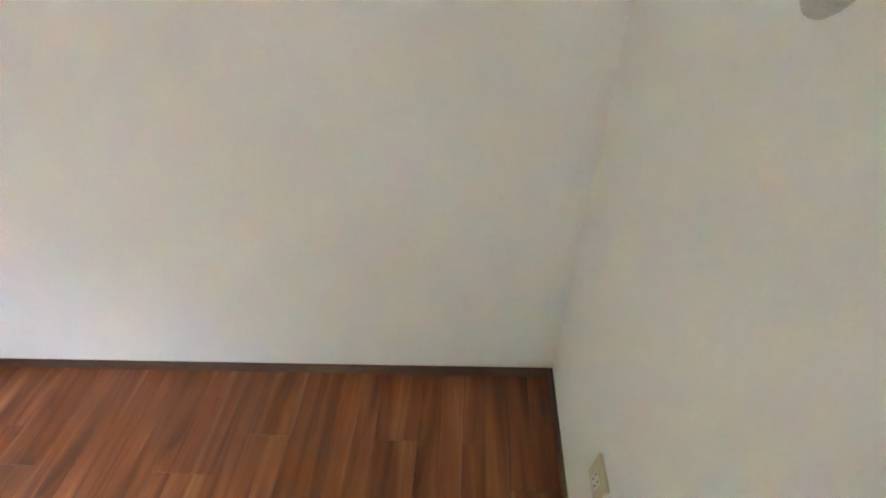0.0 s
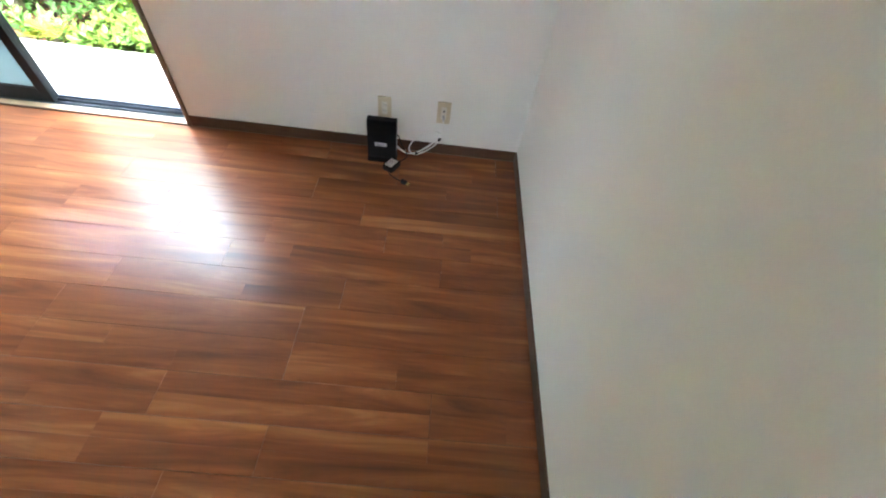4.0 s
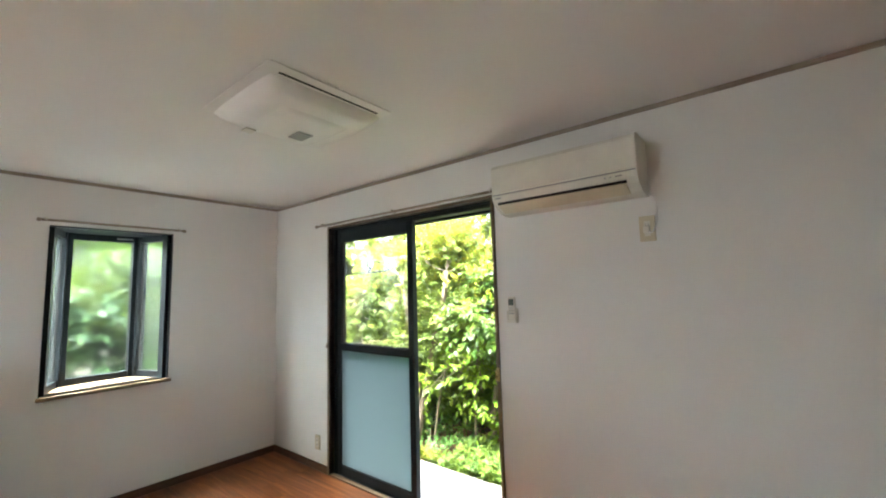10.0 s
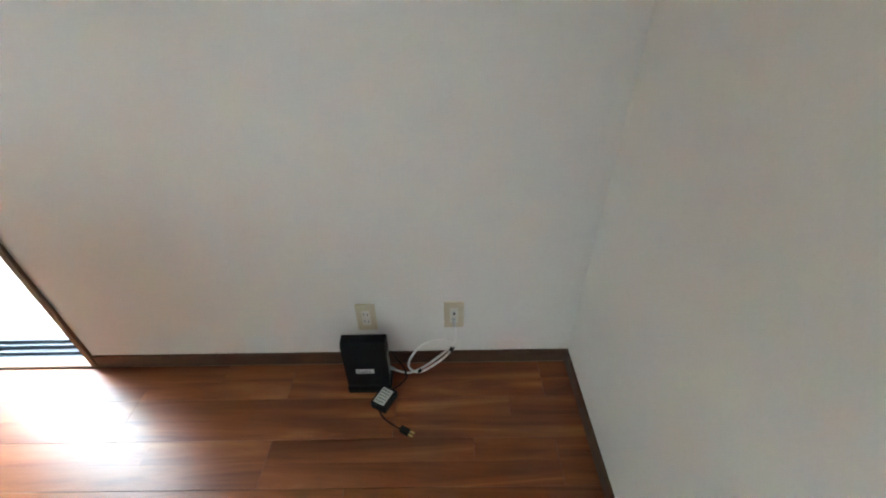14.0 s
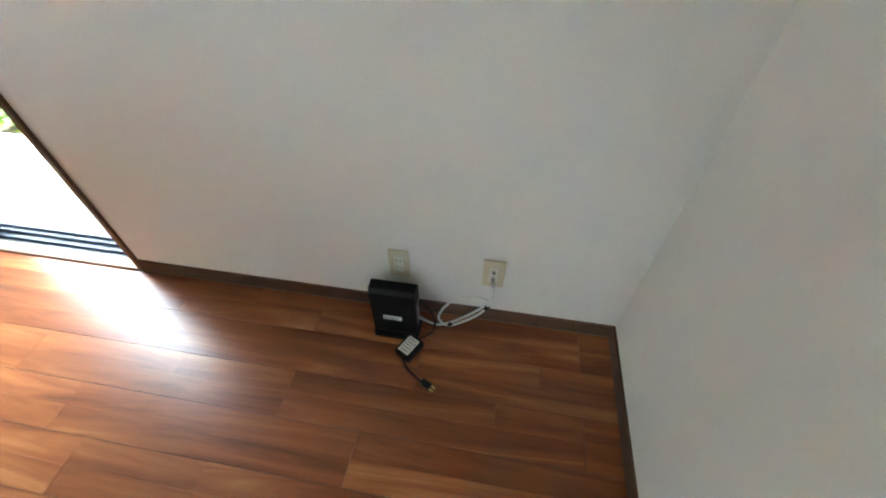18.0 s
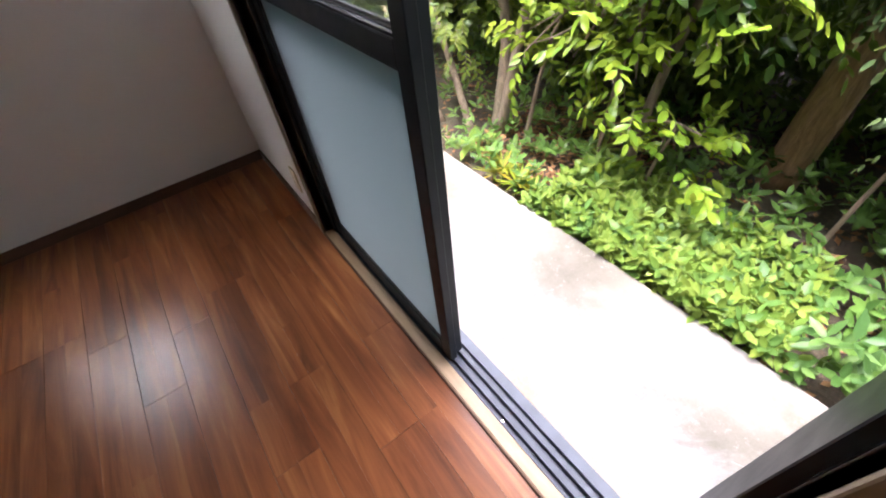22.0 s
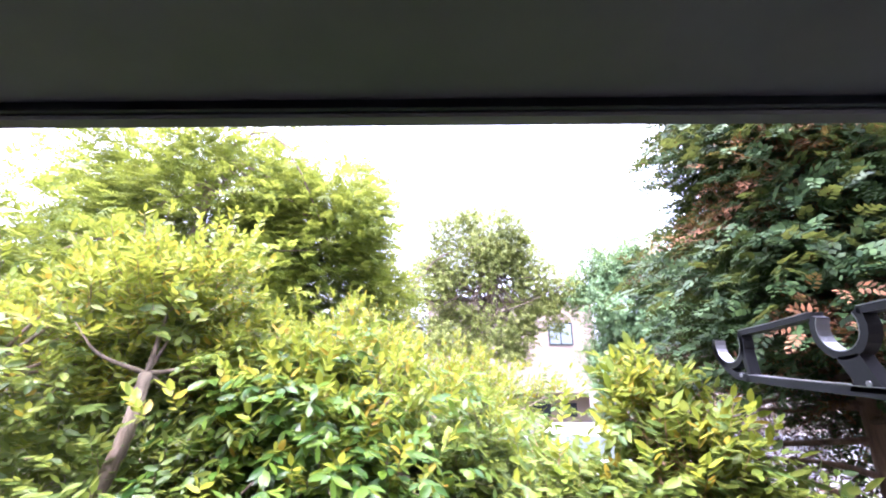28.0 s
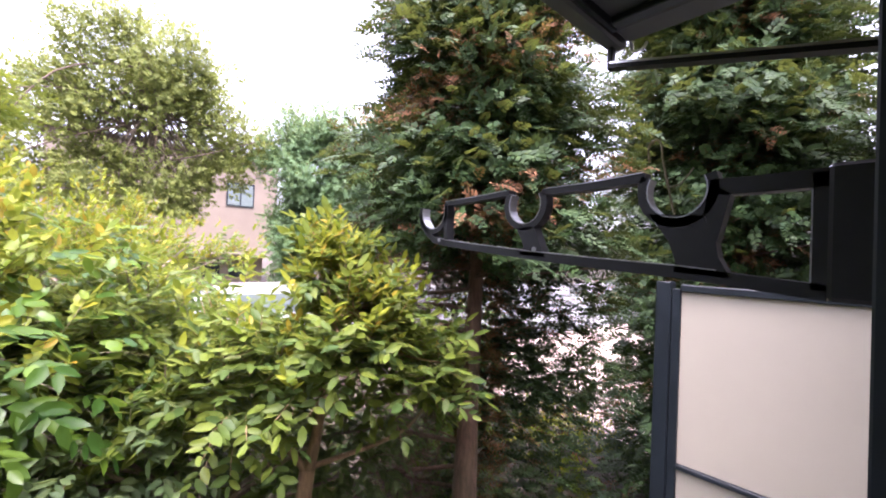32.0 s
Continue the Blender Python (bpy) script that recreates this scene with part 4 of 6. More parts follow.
part("print_block", boxes((UX0 + 0.137, UX0 + 0.152, UY1 - 0.0265, UY1 - 0.0155, UZ1 + 0.0013, UZ1 + 0.002)), M_INK, st)
side_p = part("service_panel", boxes((UX0 - 0.006, UX0 + 0.004, UY0 + 0.02, UY1 - 0.02, UZ0 + 0.02, UZ1 - 0.035), bevel=0.003), M_UNIT, ou)
for z in (UZ0 + 0.06, UZ0 + 0.085, UZ1 - 0.06):
    part("groove", boxes((UX0 - 0.0075, UX0 - 0.0055, UY0 + 0.025, UY1 - 0.025, z, z + 0.003)), M_GREYP, side_p)
part("valve_cover", boxes((UX0 - 0.018, UX0 - 0.005, UY1 - 0.15, UY1 - 0.04, 0.015, UZ1 - 0.085), bevel=0.006, seg=3), M_UNIT, ou, "rounded valve cover")
part("pipe_hood", boxes((UX0 - 0.082, UX0 - 0.006, UY1 - 0.14, UY1 - 0.06, 0.02, 0.13), bevel=0.018, seg=3), M_UNIT, ou, "cream pipe hood")
part("maker_mark", boxes((UX0 - 0.0078, UX0 - 0.0058, UY0 + 0.06, UY0 + 0.10, UZ0 + 0.17, UZ0 + 0.20)), M_GREYP, ou, "embossed grey mark")
for k in range(14):
    z = UZ0 + 0.05 + k * 0.03
    part("grille_bar", boxes((UX0 + 0.06, UX1 - 0.2, UY1 - 0.004, UY1 + 0.006, z, z + 0.006)), M_UNIT, ou)
for x in (UX0 + 0.07, UX1 - 0.13):
    part("foot", boxes((x, x + 0.06, UY0 - 0.03, UY1 + 0.04, SZ, UZ0), bevel=0.003), M_GREYP, ou, "grey mounting foot")
M_BLOCK = plain("grey_mortar_block", (0.15, 0.145, 0.135), 0.85, 0, 0.1, 20)
part("foot_block", boxes((UX0 - 0.035, UX0 + 0.02, UY1 + 0.005, UY1 + 0.075, SZ, SZ + 0.022), bevel=0.004), M_BLOCK, ou, "grey corner block")
for dx in (0.0, 0.036):
    bm = bmesh.new()
    tube(bm, curve_pts([(UX0 - 0.068 + dx, UY1 - 0.085, 0.05), (UX0 - 0.068 + dx, UY1 - 0.10, -0.02), (UX0 - 0.05 + dx, UY1 - 0.16, -0.09), (UX0 - 0.005 + dx * 0.6, UY0 + 0.02, SZ + 0.04), (UX0 + 0.05 + dx * 0.3, T + 0.05, SZ + 0.035), (UX0 + 0.12, T + 0.03, SZ + 0.05)]), 0.0155, 10)
    part("pipe", bm, M_LAG, ou, "wrapped refrigerant pipe")
bm = bmesh.new()
tube(bm, curve_pts([(UX0 + 0.10, T + 0.028, SZ + 0.05), (UX0 + 0.18, T + 0.03, SZ + 0.12), (UX0 + 0.2, T + 0.03, 0.4)]), 0.024, 10)
part("pipe_bundle", bm, M_LAG, ou, "taped pipe bundle up the wall")

# ---------- drying pole bracket on the wall ----------
M_EDGE = plain("bright_aluminium_edge", (0.20, 0.21, 0.23), 0.35, 0.7)


def pole_bracket(x, label):
    b = thing("pole_bracket", (x, T, 1.69), label, "pole bracket", "pole brackets")
    part("mount", boxes((x - 0.022, x + 0.022, T, 0.186, 1.680, 1.821), bevel=0.004), M_CAST, b, "dark mounting plate on the wall")
    w = 0.010

    def flat(name, outline, k=1.0, m=M_CAST, label=""):
        part(name, prism(bmesh.new(), outline, "x", x - w * k, x + w * k), m, b, label)

    def strip(name, pts, t, k=1.0, m=M_CAST, label=""):
        """A bent bar along (y, z) points; t is its thickness, or one for each end."""
        t0, t1 = t if isinstance(t, tuple) else (t, t)
        up, dn = [], []
        for i, p in enumerate(pts):
            a, c = Vector(pts[max(i - 1, 0)]), Vector(pts[min(i + 1, len(pts) - 1)])
            d = (c - a).normalized()
            n = Vector((-d.y, d.x)) * (t0 + (t1 - t0) * i / (len(pts) - 1)) / 2
            up.append(tuple(Vector(p) + n)), dn.append(tuple(Vector(p) - n))
        flat(name, up + dn[::-1], k, m, label)

    def arc(cy, cz, r, a0, a1, n=16):
        return [(cy + r * math.cos(radians(a)), cz + r * math.sin(radians(a))) for a in np.linspace(a0, a1, n)]

    def cup(cy, cz, r, a0, a1, t):
        strip("hook", arc(cy, cz, r, a0, a1), t, 1.0, M_CAST, "half-round pole rest")
        strip("bright_edge", arc(cy, cz, r - t / 2, a0, a1), 0.0014, 1.05, M_EDGE, "thin bright edge")

    strip("low_rail", [(0.186, 1.688), (0.33, 1.702), (0.45, 1.709), (0.56, 1.717), (0.70, 1.729), (0.79, 1.738)], (0.017, 0.012))
    strip("bright_edge", [(0.285, 1.7065), (0.33, 1.7105), (0.45, 1.717), (0.56, 1.7245), (0.70, 1.7362), (0.785, 1.7445)], 0.0014, 1.05, M_EDGE, "thin bright edge")
    cup(0.827, 1.806, 0.043, 166, 375, 0.011)
    strip("tip", [(0.874, 1.806), (0.866, 1.783), (0.845, 1.759), (0.82, 1.744), (0.785, 1.738)], (0.010, 0.014))
    cup(0.577, 1.806, 0.040, 150, 392, 0.012)
    cup(0.333, 1.809, 0.043, 155, 388, 0.013)
    strip("top_rail", [(0.788, 1.822), (0.70, 1.825), (0.614, 1.830)], 0.009)
    strip("top_rail", [(0.541, 1.825), (0.45, 1.826), (0.372, 1.830)], (0.010, 0.013))
    strip("top_rail", [(0.294, 1.808), (0.24, 1.808), (0.186, 1.809)], 0.020)
    strip("bright_edge", [(0.788, 1.8272), (0.70, 1.8302), (0.62, 1.835)], 0.0014, 1.05, M_EDGE, "thin bright edge")
    strip("bright_edge", [(0.538, 1.8308), (0.45, 1.832), (0.376, 1.8372)], 0.0014, 1.05, M_EDGE, "thin bright edge")
    strip("strut", [(0.786, 1.822), (0.786, 1.785), (0.782, 1.742)], 0.010)
    flat("strut", [(0.592, 1.764), (0.556, 1.768), (0.535, 1.722), (0.528, 1.714), (0.585, 1.718), (0.575, 1.732)])
    flat("strut", [(0.366, 1.779), (0.300, 1.774), (0.286, 1.740), (0.283, 1.722), (0.270, 1.697), (0.333, 1.702), (0.331, 1.716), (0.340, 1.742)])
    flat("plate", [(0.300, 1.776), (0.296, 1.812), (0.272, 1.800), (0.284, 1.745), (0.287, 1.738)])
    strip("upright", [(0.192, 1.690), (0.192, 1.815)], 0.014)
    strip("bright_edge", [(0.1995, 1.698), (0.1995, 1.797)], 0.0014, 1.05, M_EDGE, "thin bright edge")
    for cy, cz in ((0.803, 1.744), (0.553, 1.728)):
        bm = bmesh.new()
        tube(bm, [(x - w - 0.0012, cy, cz), (x + w + 0.0012, cy, cz)], 0.0042, 10)
        part("rivet", bm, M_EDGE, b, "small round rivet")
    return b


wh = thing("dry_stem", (-1.70, 0.35, 1.75), "thin dry plant stem caught in the pole bracket", "stem")
bm = bmesh.new()
tube(bm, curve_pts([(-1.70, 0.371, 1.852), (-1.70, 0.373, 1.872), (-1.70, 0.366, 1.882), (-1.70, 0.357, 1.876), (-1.70, 0.353, 1.85), (-1.70, 0.340, 1.79), (-1.70, 0.333, 1.765)], 5), 0.0016, 6)
part("stalk", bm, plain("dry_stalk", (0.13, 0.11, 0.06), 0.7), wh)
bm = bmesh.new()
tube(bm, curve_pts([(-1.70, 0.346, 1.815), (-1.70, 0.332, 1.818), (-1.70, 0.322, 1.829), (-1.70, 0.316, 1.838)], 4), 0.0011, 5)
part("side_stalk", bm, bpy.data.materials["dry_stalk"], wh)
pole_bracket(-1.70, "dark cast pole bracket on the outer wall")
pole_bracket(-3.62, "dark cast pole bracket on the outer wall")

# ---------- balcony overhead and side screen ----------
CX0, CX1, CY, CZ = -3.78, -1.56, 0.505, 2.10      # canopy over the door
ev = thing("door_canopy", (-2.66, 0.3, CZ), "dark painted metal canopy over the sliding door", "canopy")
part("soffit", boxes((CX0 + 0.02, CX1 - 0.06, T, CY - 0.03, CZ + 0.022, CZ + 0.05), bevel=0.002), M_EAVE, ev)
part("front_lip", boxes((CX0, CX1, CY - 0.03, CY, CZ, CZ + 0.11), bevel=0.004), M_EAVE, ev)
part("drip_edge", boxes((CX0 + 0.02, CX1 - 0.06, CY - 0.040, CY - 0.032, CZ + 0.006, CZ + 0.022), bevel=0.001), M_FRAME, ev, "black drip edge")
part("end_plate", boxes((CX1 - 0.06, CX1, T, CY - 0.03, CZ + 0.010, CZ + 0.11), bevel=0.006), M_EAVE, ev)
part("end_plate", boxes((CX0, CX0 + 0.02, T, CY - 0.03, CZ - 0.004, CZ + 0.11), bevel=0.004), M_EAVE, ev)
part("end_strip", boxes((CX1 - 0.085, CX1 - 0.062, T, CY - 0.04, CZ + 0.008, CZ + 0.021), bevel=0.002), M_FRAME, ev)
part("top_sheet", boxes((CX0, CX1, T, CY, CZ + 0.111, CZ + 0.125), bevel=0.003), M_EAVE, ev)
for y0, y1, dz in ((T, T + 0.022, 0.030), (T + 0.026, T + 0.040, 0.020), (T + 0.046, T + 0.062, 0.012)):
    part("wall_trim", boxes((CX0 + 0.02, CX1 - 0.086, y0, y1, CZ + 0.021 - dz, CZ + 0.021), bevel=0.002), M_FRAME, ev, "ribbed trim under the canopy")
bm = bmesh.new()
prism(bm, [(CY - 0.012, CZ - 0.032), (CY - 0.012, CZ - 0.040), (T, CZ - 0.128), (T, CZ - 0.120)], "x", CX1 - 0.034, CX1 - 0.014)
part("stay_rod", bm, M_CAST, ev, "slim dark stay bar")
# bright steel strip paints the highlight along the bar's upper face
bm = bmesh.new()
prism(bm, [(CY - 0.014, CZ - 0.0285), (CY - 0.014, CZ - 0.032), (T, CZ - 0.120), (T, CZ - 0.1165)], "x", CX1 - 0.034, CX1 - 0.014)
part("bright_edge", bm, M_STEEL, ev, "bright strip with the upper edge's highlight put into it")
part("stay_foot", boxes((CX1 - 0.032, CX1 - 0.016, CY - 0.018, CY - 0.008, CZ - 0.042, CZ), bevel=0.002), M_CAST, ev)
bm = bmesh.new()
tube(bm, curve_pts([(CX1 - 0.03, CY - 0.05, CZ - 0.004), (CX1 - 0.03, CY - 0.055, CZ - 0.022), (CX1 - 0.03, CY - 0.07, CZ - 0.024), (CX1 - 0.03, CY - 0.078, CZ - 0.014)], 5), 0.0025, 6)
part("hook", bm, M_STEEL, ev, "small bright hook")
sc = thing("side_screen", (-0.30, 0.5, -0.3), "beige board screen in a dark metal frame", "screen")
part("post", boxes((-0.33, -0.27, 0.822, 0.885, -0.45, 1.64), bevel=0.004), M_FRAME, sc)
part("post", boxes((-0.32, -0.28, 0.785, 0.820, -0.45, 1.61), bevel=0.002), M_FRAME, sc)
part("post", boxes((-0.33, -0.27, T, T + 0.06, -0.45, 1.64), bevel=0.004), M_FRAME, sc)
part("top_rail", boxes((-0.325, -0.275, T + 0.06, 0.785, 1.60, 1.63), bevel=0.003), M_FRAME, sc)
part("mid_rail", boxes((-0.325, -0.275, T + 0.06, 0.785, 0.83, 0.852), bevel=0.003), M_FRAME, sc)
part("low_rail", boxes((-0.325, -0.275, T + 0.06, 0.785, -0.05, -0.02), bevel=0.003), M_FRAME, sc)
part("board", boxes((-0.306, -0.294, T + 0.06, 0.785, 0.852, 1.60)), M_PANEL, sc, "plain beige board")
part("board", boxes((-0.306, -0.294, T + 0.06, 0.785, -0.02, 0.83)), M_PANEL, sc, "plain beige board")

# ---------- plants ----------
rs = np.random.RandomState(11)


def unit(v):
    return v / np.maximum(np.linalg.norm(v, axis=-1, keepdims=True), 1e-9)


def blades(name, pos, along, up, length, width, material, parent, label="", fold=0.16, kind="", rich=False, slim=False):
    """Many leaf blades in one mesh: base, two shoulders, a sunk midrib and a tip for each."""
    n = len(pos)
    along = unit(along)
    side = unit(np.cross(along, up))
    nor = np.cross(side, along)
    length = np.broadcast_to(np.asarray(length, float), (n,))[:, None]
    width = np.broadcast_to(np.asarray(width, float), (n,))[:, None]
    curl = rs.uniform(-0.25, 0.05, (n, 1)) * length
    off = np.array(place_of(parent))
    if rich:
        rows = ((0, 0, 0), (0.28, 0.43, 0), (0.28, -0.43, 0), (0.66, 0.40, 0.25), (0.66, -0.40, 0.25), (1.0, 0, 1.0), (0.32, 0, 0.06), (0.68, 0, 0.3))
        idx = np.array([[0, 1, 6], [0, 6, 2], [1, 3, 6], [3, 7, 6], [6, 7, 4], [6, 4, 2], [3, 5, 7], [7, 5, 4]])
    elif slim:
        rows = ((0, 0, 0), (0.5, 0.5, 0.1), (0.5, -0.5, 0.1), (1.0, 0, 1.0))
        idx = np.array([[0, 1, 2], [2, 1, 3]])
    else:
        rows = ((0, 0, 0), (0.45, 0.5, 0.1), (0.45, -0.5, 0.1), (1.0, 0, 1.0), (0.5, 0, 0.1))
        idx = np.array([[0, 1, 4], [0, 4, 2], [4, 1, 3], [4, 3, 2]])
    k = len(rows)
    v = np.empty((n, k, 3))
    for i, (a, b, c) in enumerate(rows):
        v[:, i] = pos + along * length * a + side * width * b + nor * curl * c - (nor * width * fold if i and not b and a < 1 else 0)
    v = (v.reshape(-1, 3) - off)
    f = (np.arange(n)[:, None, None] * k + idx[None]).reshape(-1, 3)
    me = bpy.data.meshes.new(name)
    me.vertices.add(len(v))
    me.vertices.foreach_set("co", v.astype(np.float32).ravel())
    me.loops.add(f.size)
    me.loops.foreach_set("vertex_index", f.astype(np.int32).ravel())
    me.polygons.add(len(f))
    me.polygons.foreach_set("loop_start", np.arange(0, f.size, 3, dtype=np.int32))
    me.polygons.foreach_set("loop_total", np.full(len(f), 3, dtype=np.int32))
    me.update(calc_edges=True)
    me.validate()
    me.materials.append(material)
    ob = new(name, me)
    ob.parent = parent
    return tagged(ob, label, kind=kind)


def clumps(centre, radii, n_clump, clump_r, twigs, low=-0.5, squeeze=0.55):
    """Twig points gathered in clumps near the skin of an uneven crown; and the way each twig grows."""
    c = np.asarray(centre, float)
    d = unit(rs.normal(size=(n_clump * 3, 3)))
    d = d[d[:, 2] > low][:n_clump]
    r = rs.uniform(squeeze, 1.05, (len(d), 1))
    lump = 1 + 0.22 * np.sin(d[:, :1] * 5 + c[0]) * np.cos(d[:, 1:2] * 4 + d[:, 2:] * 3)
    mid = c + d * r * lump * np.asarray(radii)
    k = rs.randint(0, len(mid), twigs)
    o = rs.normal(size=(twigs, 3)) * np.asarray(clump_r) * 0.55
    p = mid[k] + o
    way = unit(unit(o) * 0.6 + unit(p - c) * 0.9 + np.array([0, 0, 0.35]))
    return p, way, mid


def whorl(p, way, per, length, width, spread=0.9, stem=0.10, droop=0.25):
    """Leaves set round each twig."""
    n = len(p)
    a = rs.uniform(0, 2 * np.pi, (n, 1)) + np.arange(per)[None] * 2.4
    s = (np.arange(per)[None] + rs.uniform(0, 1, (n, per))) / per
    x = unit(np.cross(way, rs.normal(size=(n, 3))))
    y = np.cross(way, x)
    rad = x[:, None] * np.cos(a)[..., None] + y[:, None] * np.sin(a)[..., None]
    base = p[:, None] + way[:, None] * (s * stem)[..., None]
    along = unit(rad * spread + way[:, None] * (0.35 + 0.8 * s)[..., None] + np.array([0, 0, -droop]))
    up = unit(way[:, None] * 1.0 - rad * 0.3 + np.array([0, 0, 0.6]) + rs.normal(size=(n, per, 3)) * 0.25)
    L = length * rs.uniform(0.65, 1.15, (n, per))
    return base.reshape(-1, 3), along.reshape(-1, 3), up.reshape(-1, 3), L.ravel(), (L * width / length).ravel()


def twigs(p, way, per, length, width, reach=0.17, droop=0.35, hang=0.2):
    """Leaves set left and right along bending twigs, with one at the tip; and the twigs themselves as base, way and length."""
    n = len(p)
    reach = reach * rs.uniform(0.7, 1.25, (n, 1))
    s = (np.arange(per)[None] + 0.55 + rs.uniform(-0.2, 0.2, (n, per))) / per
    down = np.array([0, 0, -1.0])
    base = p[:, None] + way[:, None] * (s * reach)[..., None] + down * (droop * s ** 2 * reach)[..., None]
    tang = unit(way[:, None] + down * (2 * droop * s)[..., None])
    lift = unit(np.array([0, 0, 1.0]) + way * 0.5 + rs.normal(size=(n, 3)) * 0.3)
    side = unit(np.cross(tang, np.broadcast_to(lift[:, None], tang.shape)))
    sg = np.where(np.arange(per) % 2, 1.0, -1.0)[None] * np.where(np.arange(per) == per - 1, 0.1, 1.0)[None]
    along = unit(tang * 0.6 + side * (sg * 0.95)[..., None] + down * hang + rs.normal(size=(n, per, 3)) * 0.18)
    up = unit(np.broadcast_to(lift[:, None], along.shape) + rs.normal(size=along.shape) * 0.3)
    L = length * rs.uniform(0.6, 1.12, (n, per))
    stem = (p - way * 0.04, unit(way + down * droop), np.broadcast_to(lift, p.shape), reach[:, 0] + 0.03, np.full(n, 0.0045))
    return (base.reshape(-1, 3), along.reshape(-1, 3), up.reshape(-1, 3), L.ravel(), (L * width / length).ravel()), stem


def spray(p, way, per, length, width, reach=0.16, flat=None):
    """Flat fern-like sprays: small blades in two rows along each twig, in one plane."""
    n = len(p)
    nrm = unit((np.array([0, 0, 1.0]) if flat is None else flat) + rs.normal(size=(n, 3)) * 0.5)
    way = unit(way - nrm * np.sum(way * nrm, 1, keepdims=True) * 0.7)
    side = np.cross(way, nrm)
    s = np.linspace(0, 1, per)[None] + rs.uniform(-0.03, 0.03, (n, per))
    sg = np.where(np.arange(per) % 2, 1.0, -1.0)[None]
    droop = np.array([0, 0, -1.0]) * (s ** 2)[..., None] * reach * 0.35
    base = p[:, None] + way[:, None] * (s * reach)[..., None] + droop
    along = unit(way[:, None] * 0.75 + side[:, None] * (sg * (1.1 - 0.7 * s))[..., None] + np.array([0, 0, -0.12]))
    up = np.broadcast_to(nrm[:, None], along.shape)
    L = length * (1.15 - 0.6 * np.abs(s - 0.35)) * rs.uniform(0.8, 1.15, (n, per))
    return base.reshape(-1, 3), along.reshape(-1, 3), up.reshape(-1, 3), L.ravel(), (L * width / length).ravel()


def limb(bm, a, b, r0, r1, bend=0.12, n=6, seg=8):
    a, b = Vector(a), Vector(b)
    mid = (a + b) / 2 + Vector(rs.normal(size=3)) * bend * (b - a).length * 0.5
    pts = curve_pts([a, mid, b], n)
    tube(bm, pts, [r0 + (r1 - r0) * i / (len(pts) - 1) for i in range(len(pts))], seg)


M_LEAF = leaf("glossy_leaf", (0.019, 0.064, 0.012), (0.085, 0.152, 0.016), 0.3, 0.46)
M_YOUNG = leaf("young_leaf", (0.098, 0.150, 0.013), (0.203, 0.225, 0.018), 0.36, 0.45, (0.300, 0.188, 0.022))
M_MID = leaf("mid_green_leaf", (0.044, 0.086, 0.024), (0.130, 0.175, 0.026), 0.38, 0.46)
M_PALE = leaf("pale_leaf", (0.060, 0.109, 0.045), (0.124, 0.176, 0.071), 0.42, 0.45)
M_SHOOT = leaf("glossy_shoot_leaf", (0.068, 0.150, 0.015), (0.165, 0.245, 0.024), 0.26, 0.5)
M_COVER = leaf("ground_cover_leaf", (0.034, 0.090, 0.022), (0.083, 0.161, 0.034), 0.36, 0.35)
M_BRIGHT = leaf("bright_cover_leaf", (0.075, 0.150, 0.026), (0.150, 0.217, 0.038), 0.4, 0.4)
M_LANCE = leaf("lance_leaf", (0.030, 0.079, 0.022), (0.075, 0.143, 0.038), 0.36, 0.3)
M_CYP = leaf("cypress_spray", (0.011, 0.030, 0.012), (0.038, 0.071, 0.022), 0.5, 0.2)
M_BROWN = leaf("withered_spray", (0.075, 0.038, 0.019), (0.180, 0.083, 0.041), 0.7, 0.2)
M_FEATHER = leaf("feathery_leaf", (0.056, 0.101, 0.013), (0.143, 0.188, 0.022), 0.5, 0.5)
M_FAR = leaf("far_leaf", (0.116, 0.154, 0.045), (0.210, 0.244, 0.068), 0.55, 0.5)
M_BLUE = leaf("bluish_far_leaf", (0.075, 0.150, 0.075), (0.135, 0.225, 0.105), 0.5, 0.45)
M_LITTER = leaf("dead_leaf", (0.07, 0.036, 0.02), (0.22, 0.115, 0.06), 0.8, 0.1)
M_BARK = bark("grey_brown_bark", (0.06, 0.045, 0.03), (0.19, 0.145, 0.10))
M_BARK2 = bark("red_brown_bark", (0.05, 0.03, 0.02), (0.17, 0.10, 0.065), 0.8)
M_BARK3 = bark("tan_bark", (0.14, 0.09, 0.045), (0.30, 0.20, 0.10), 1.2)
GZ = -0.31


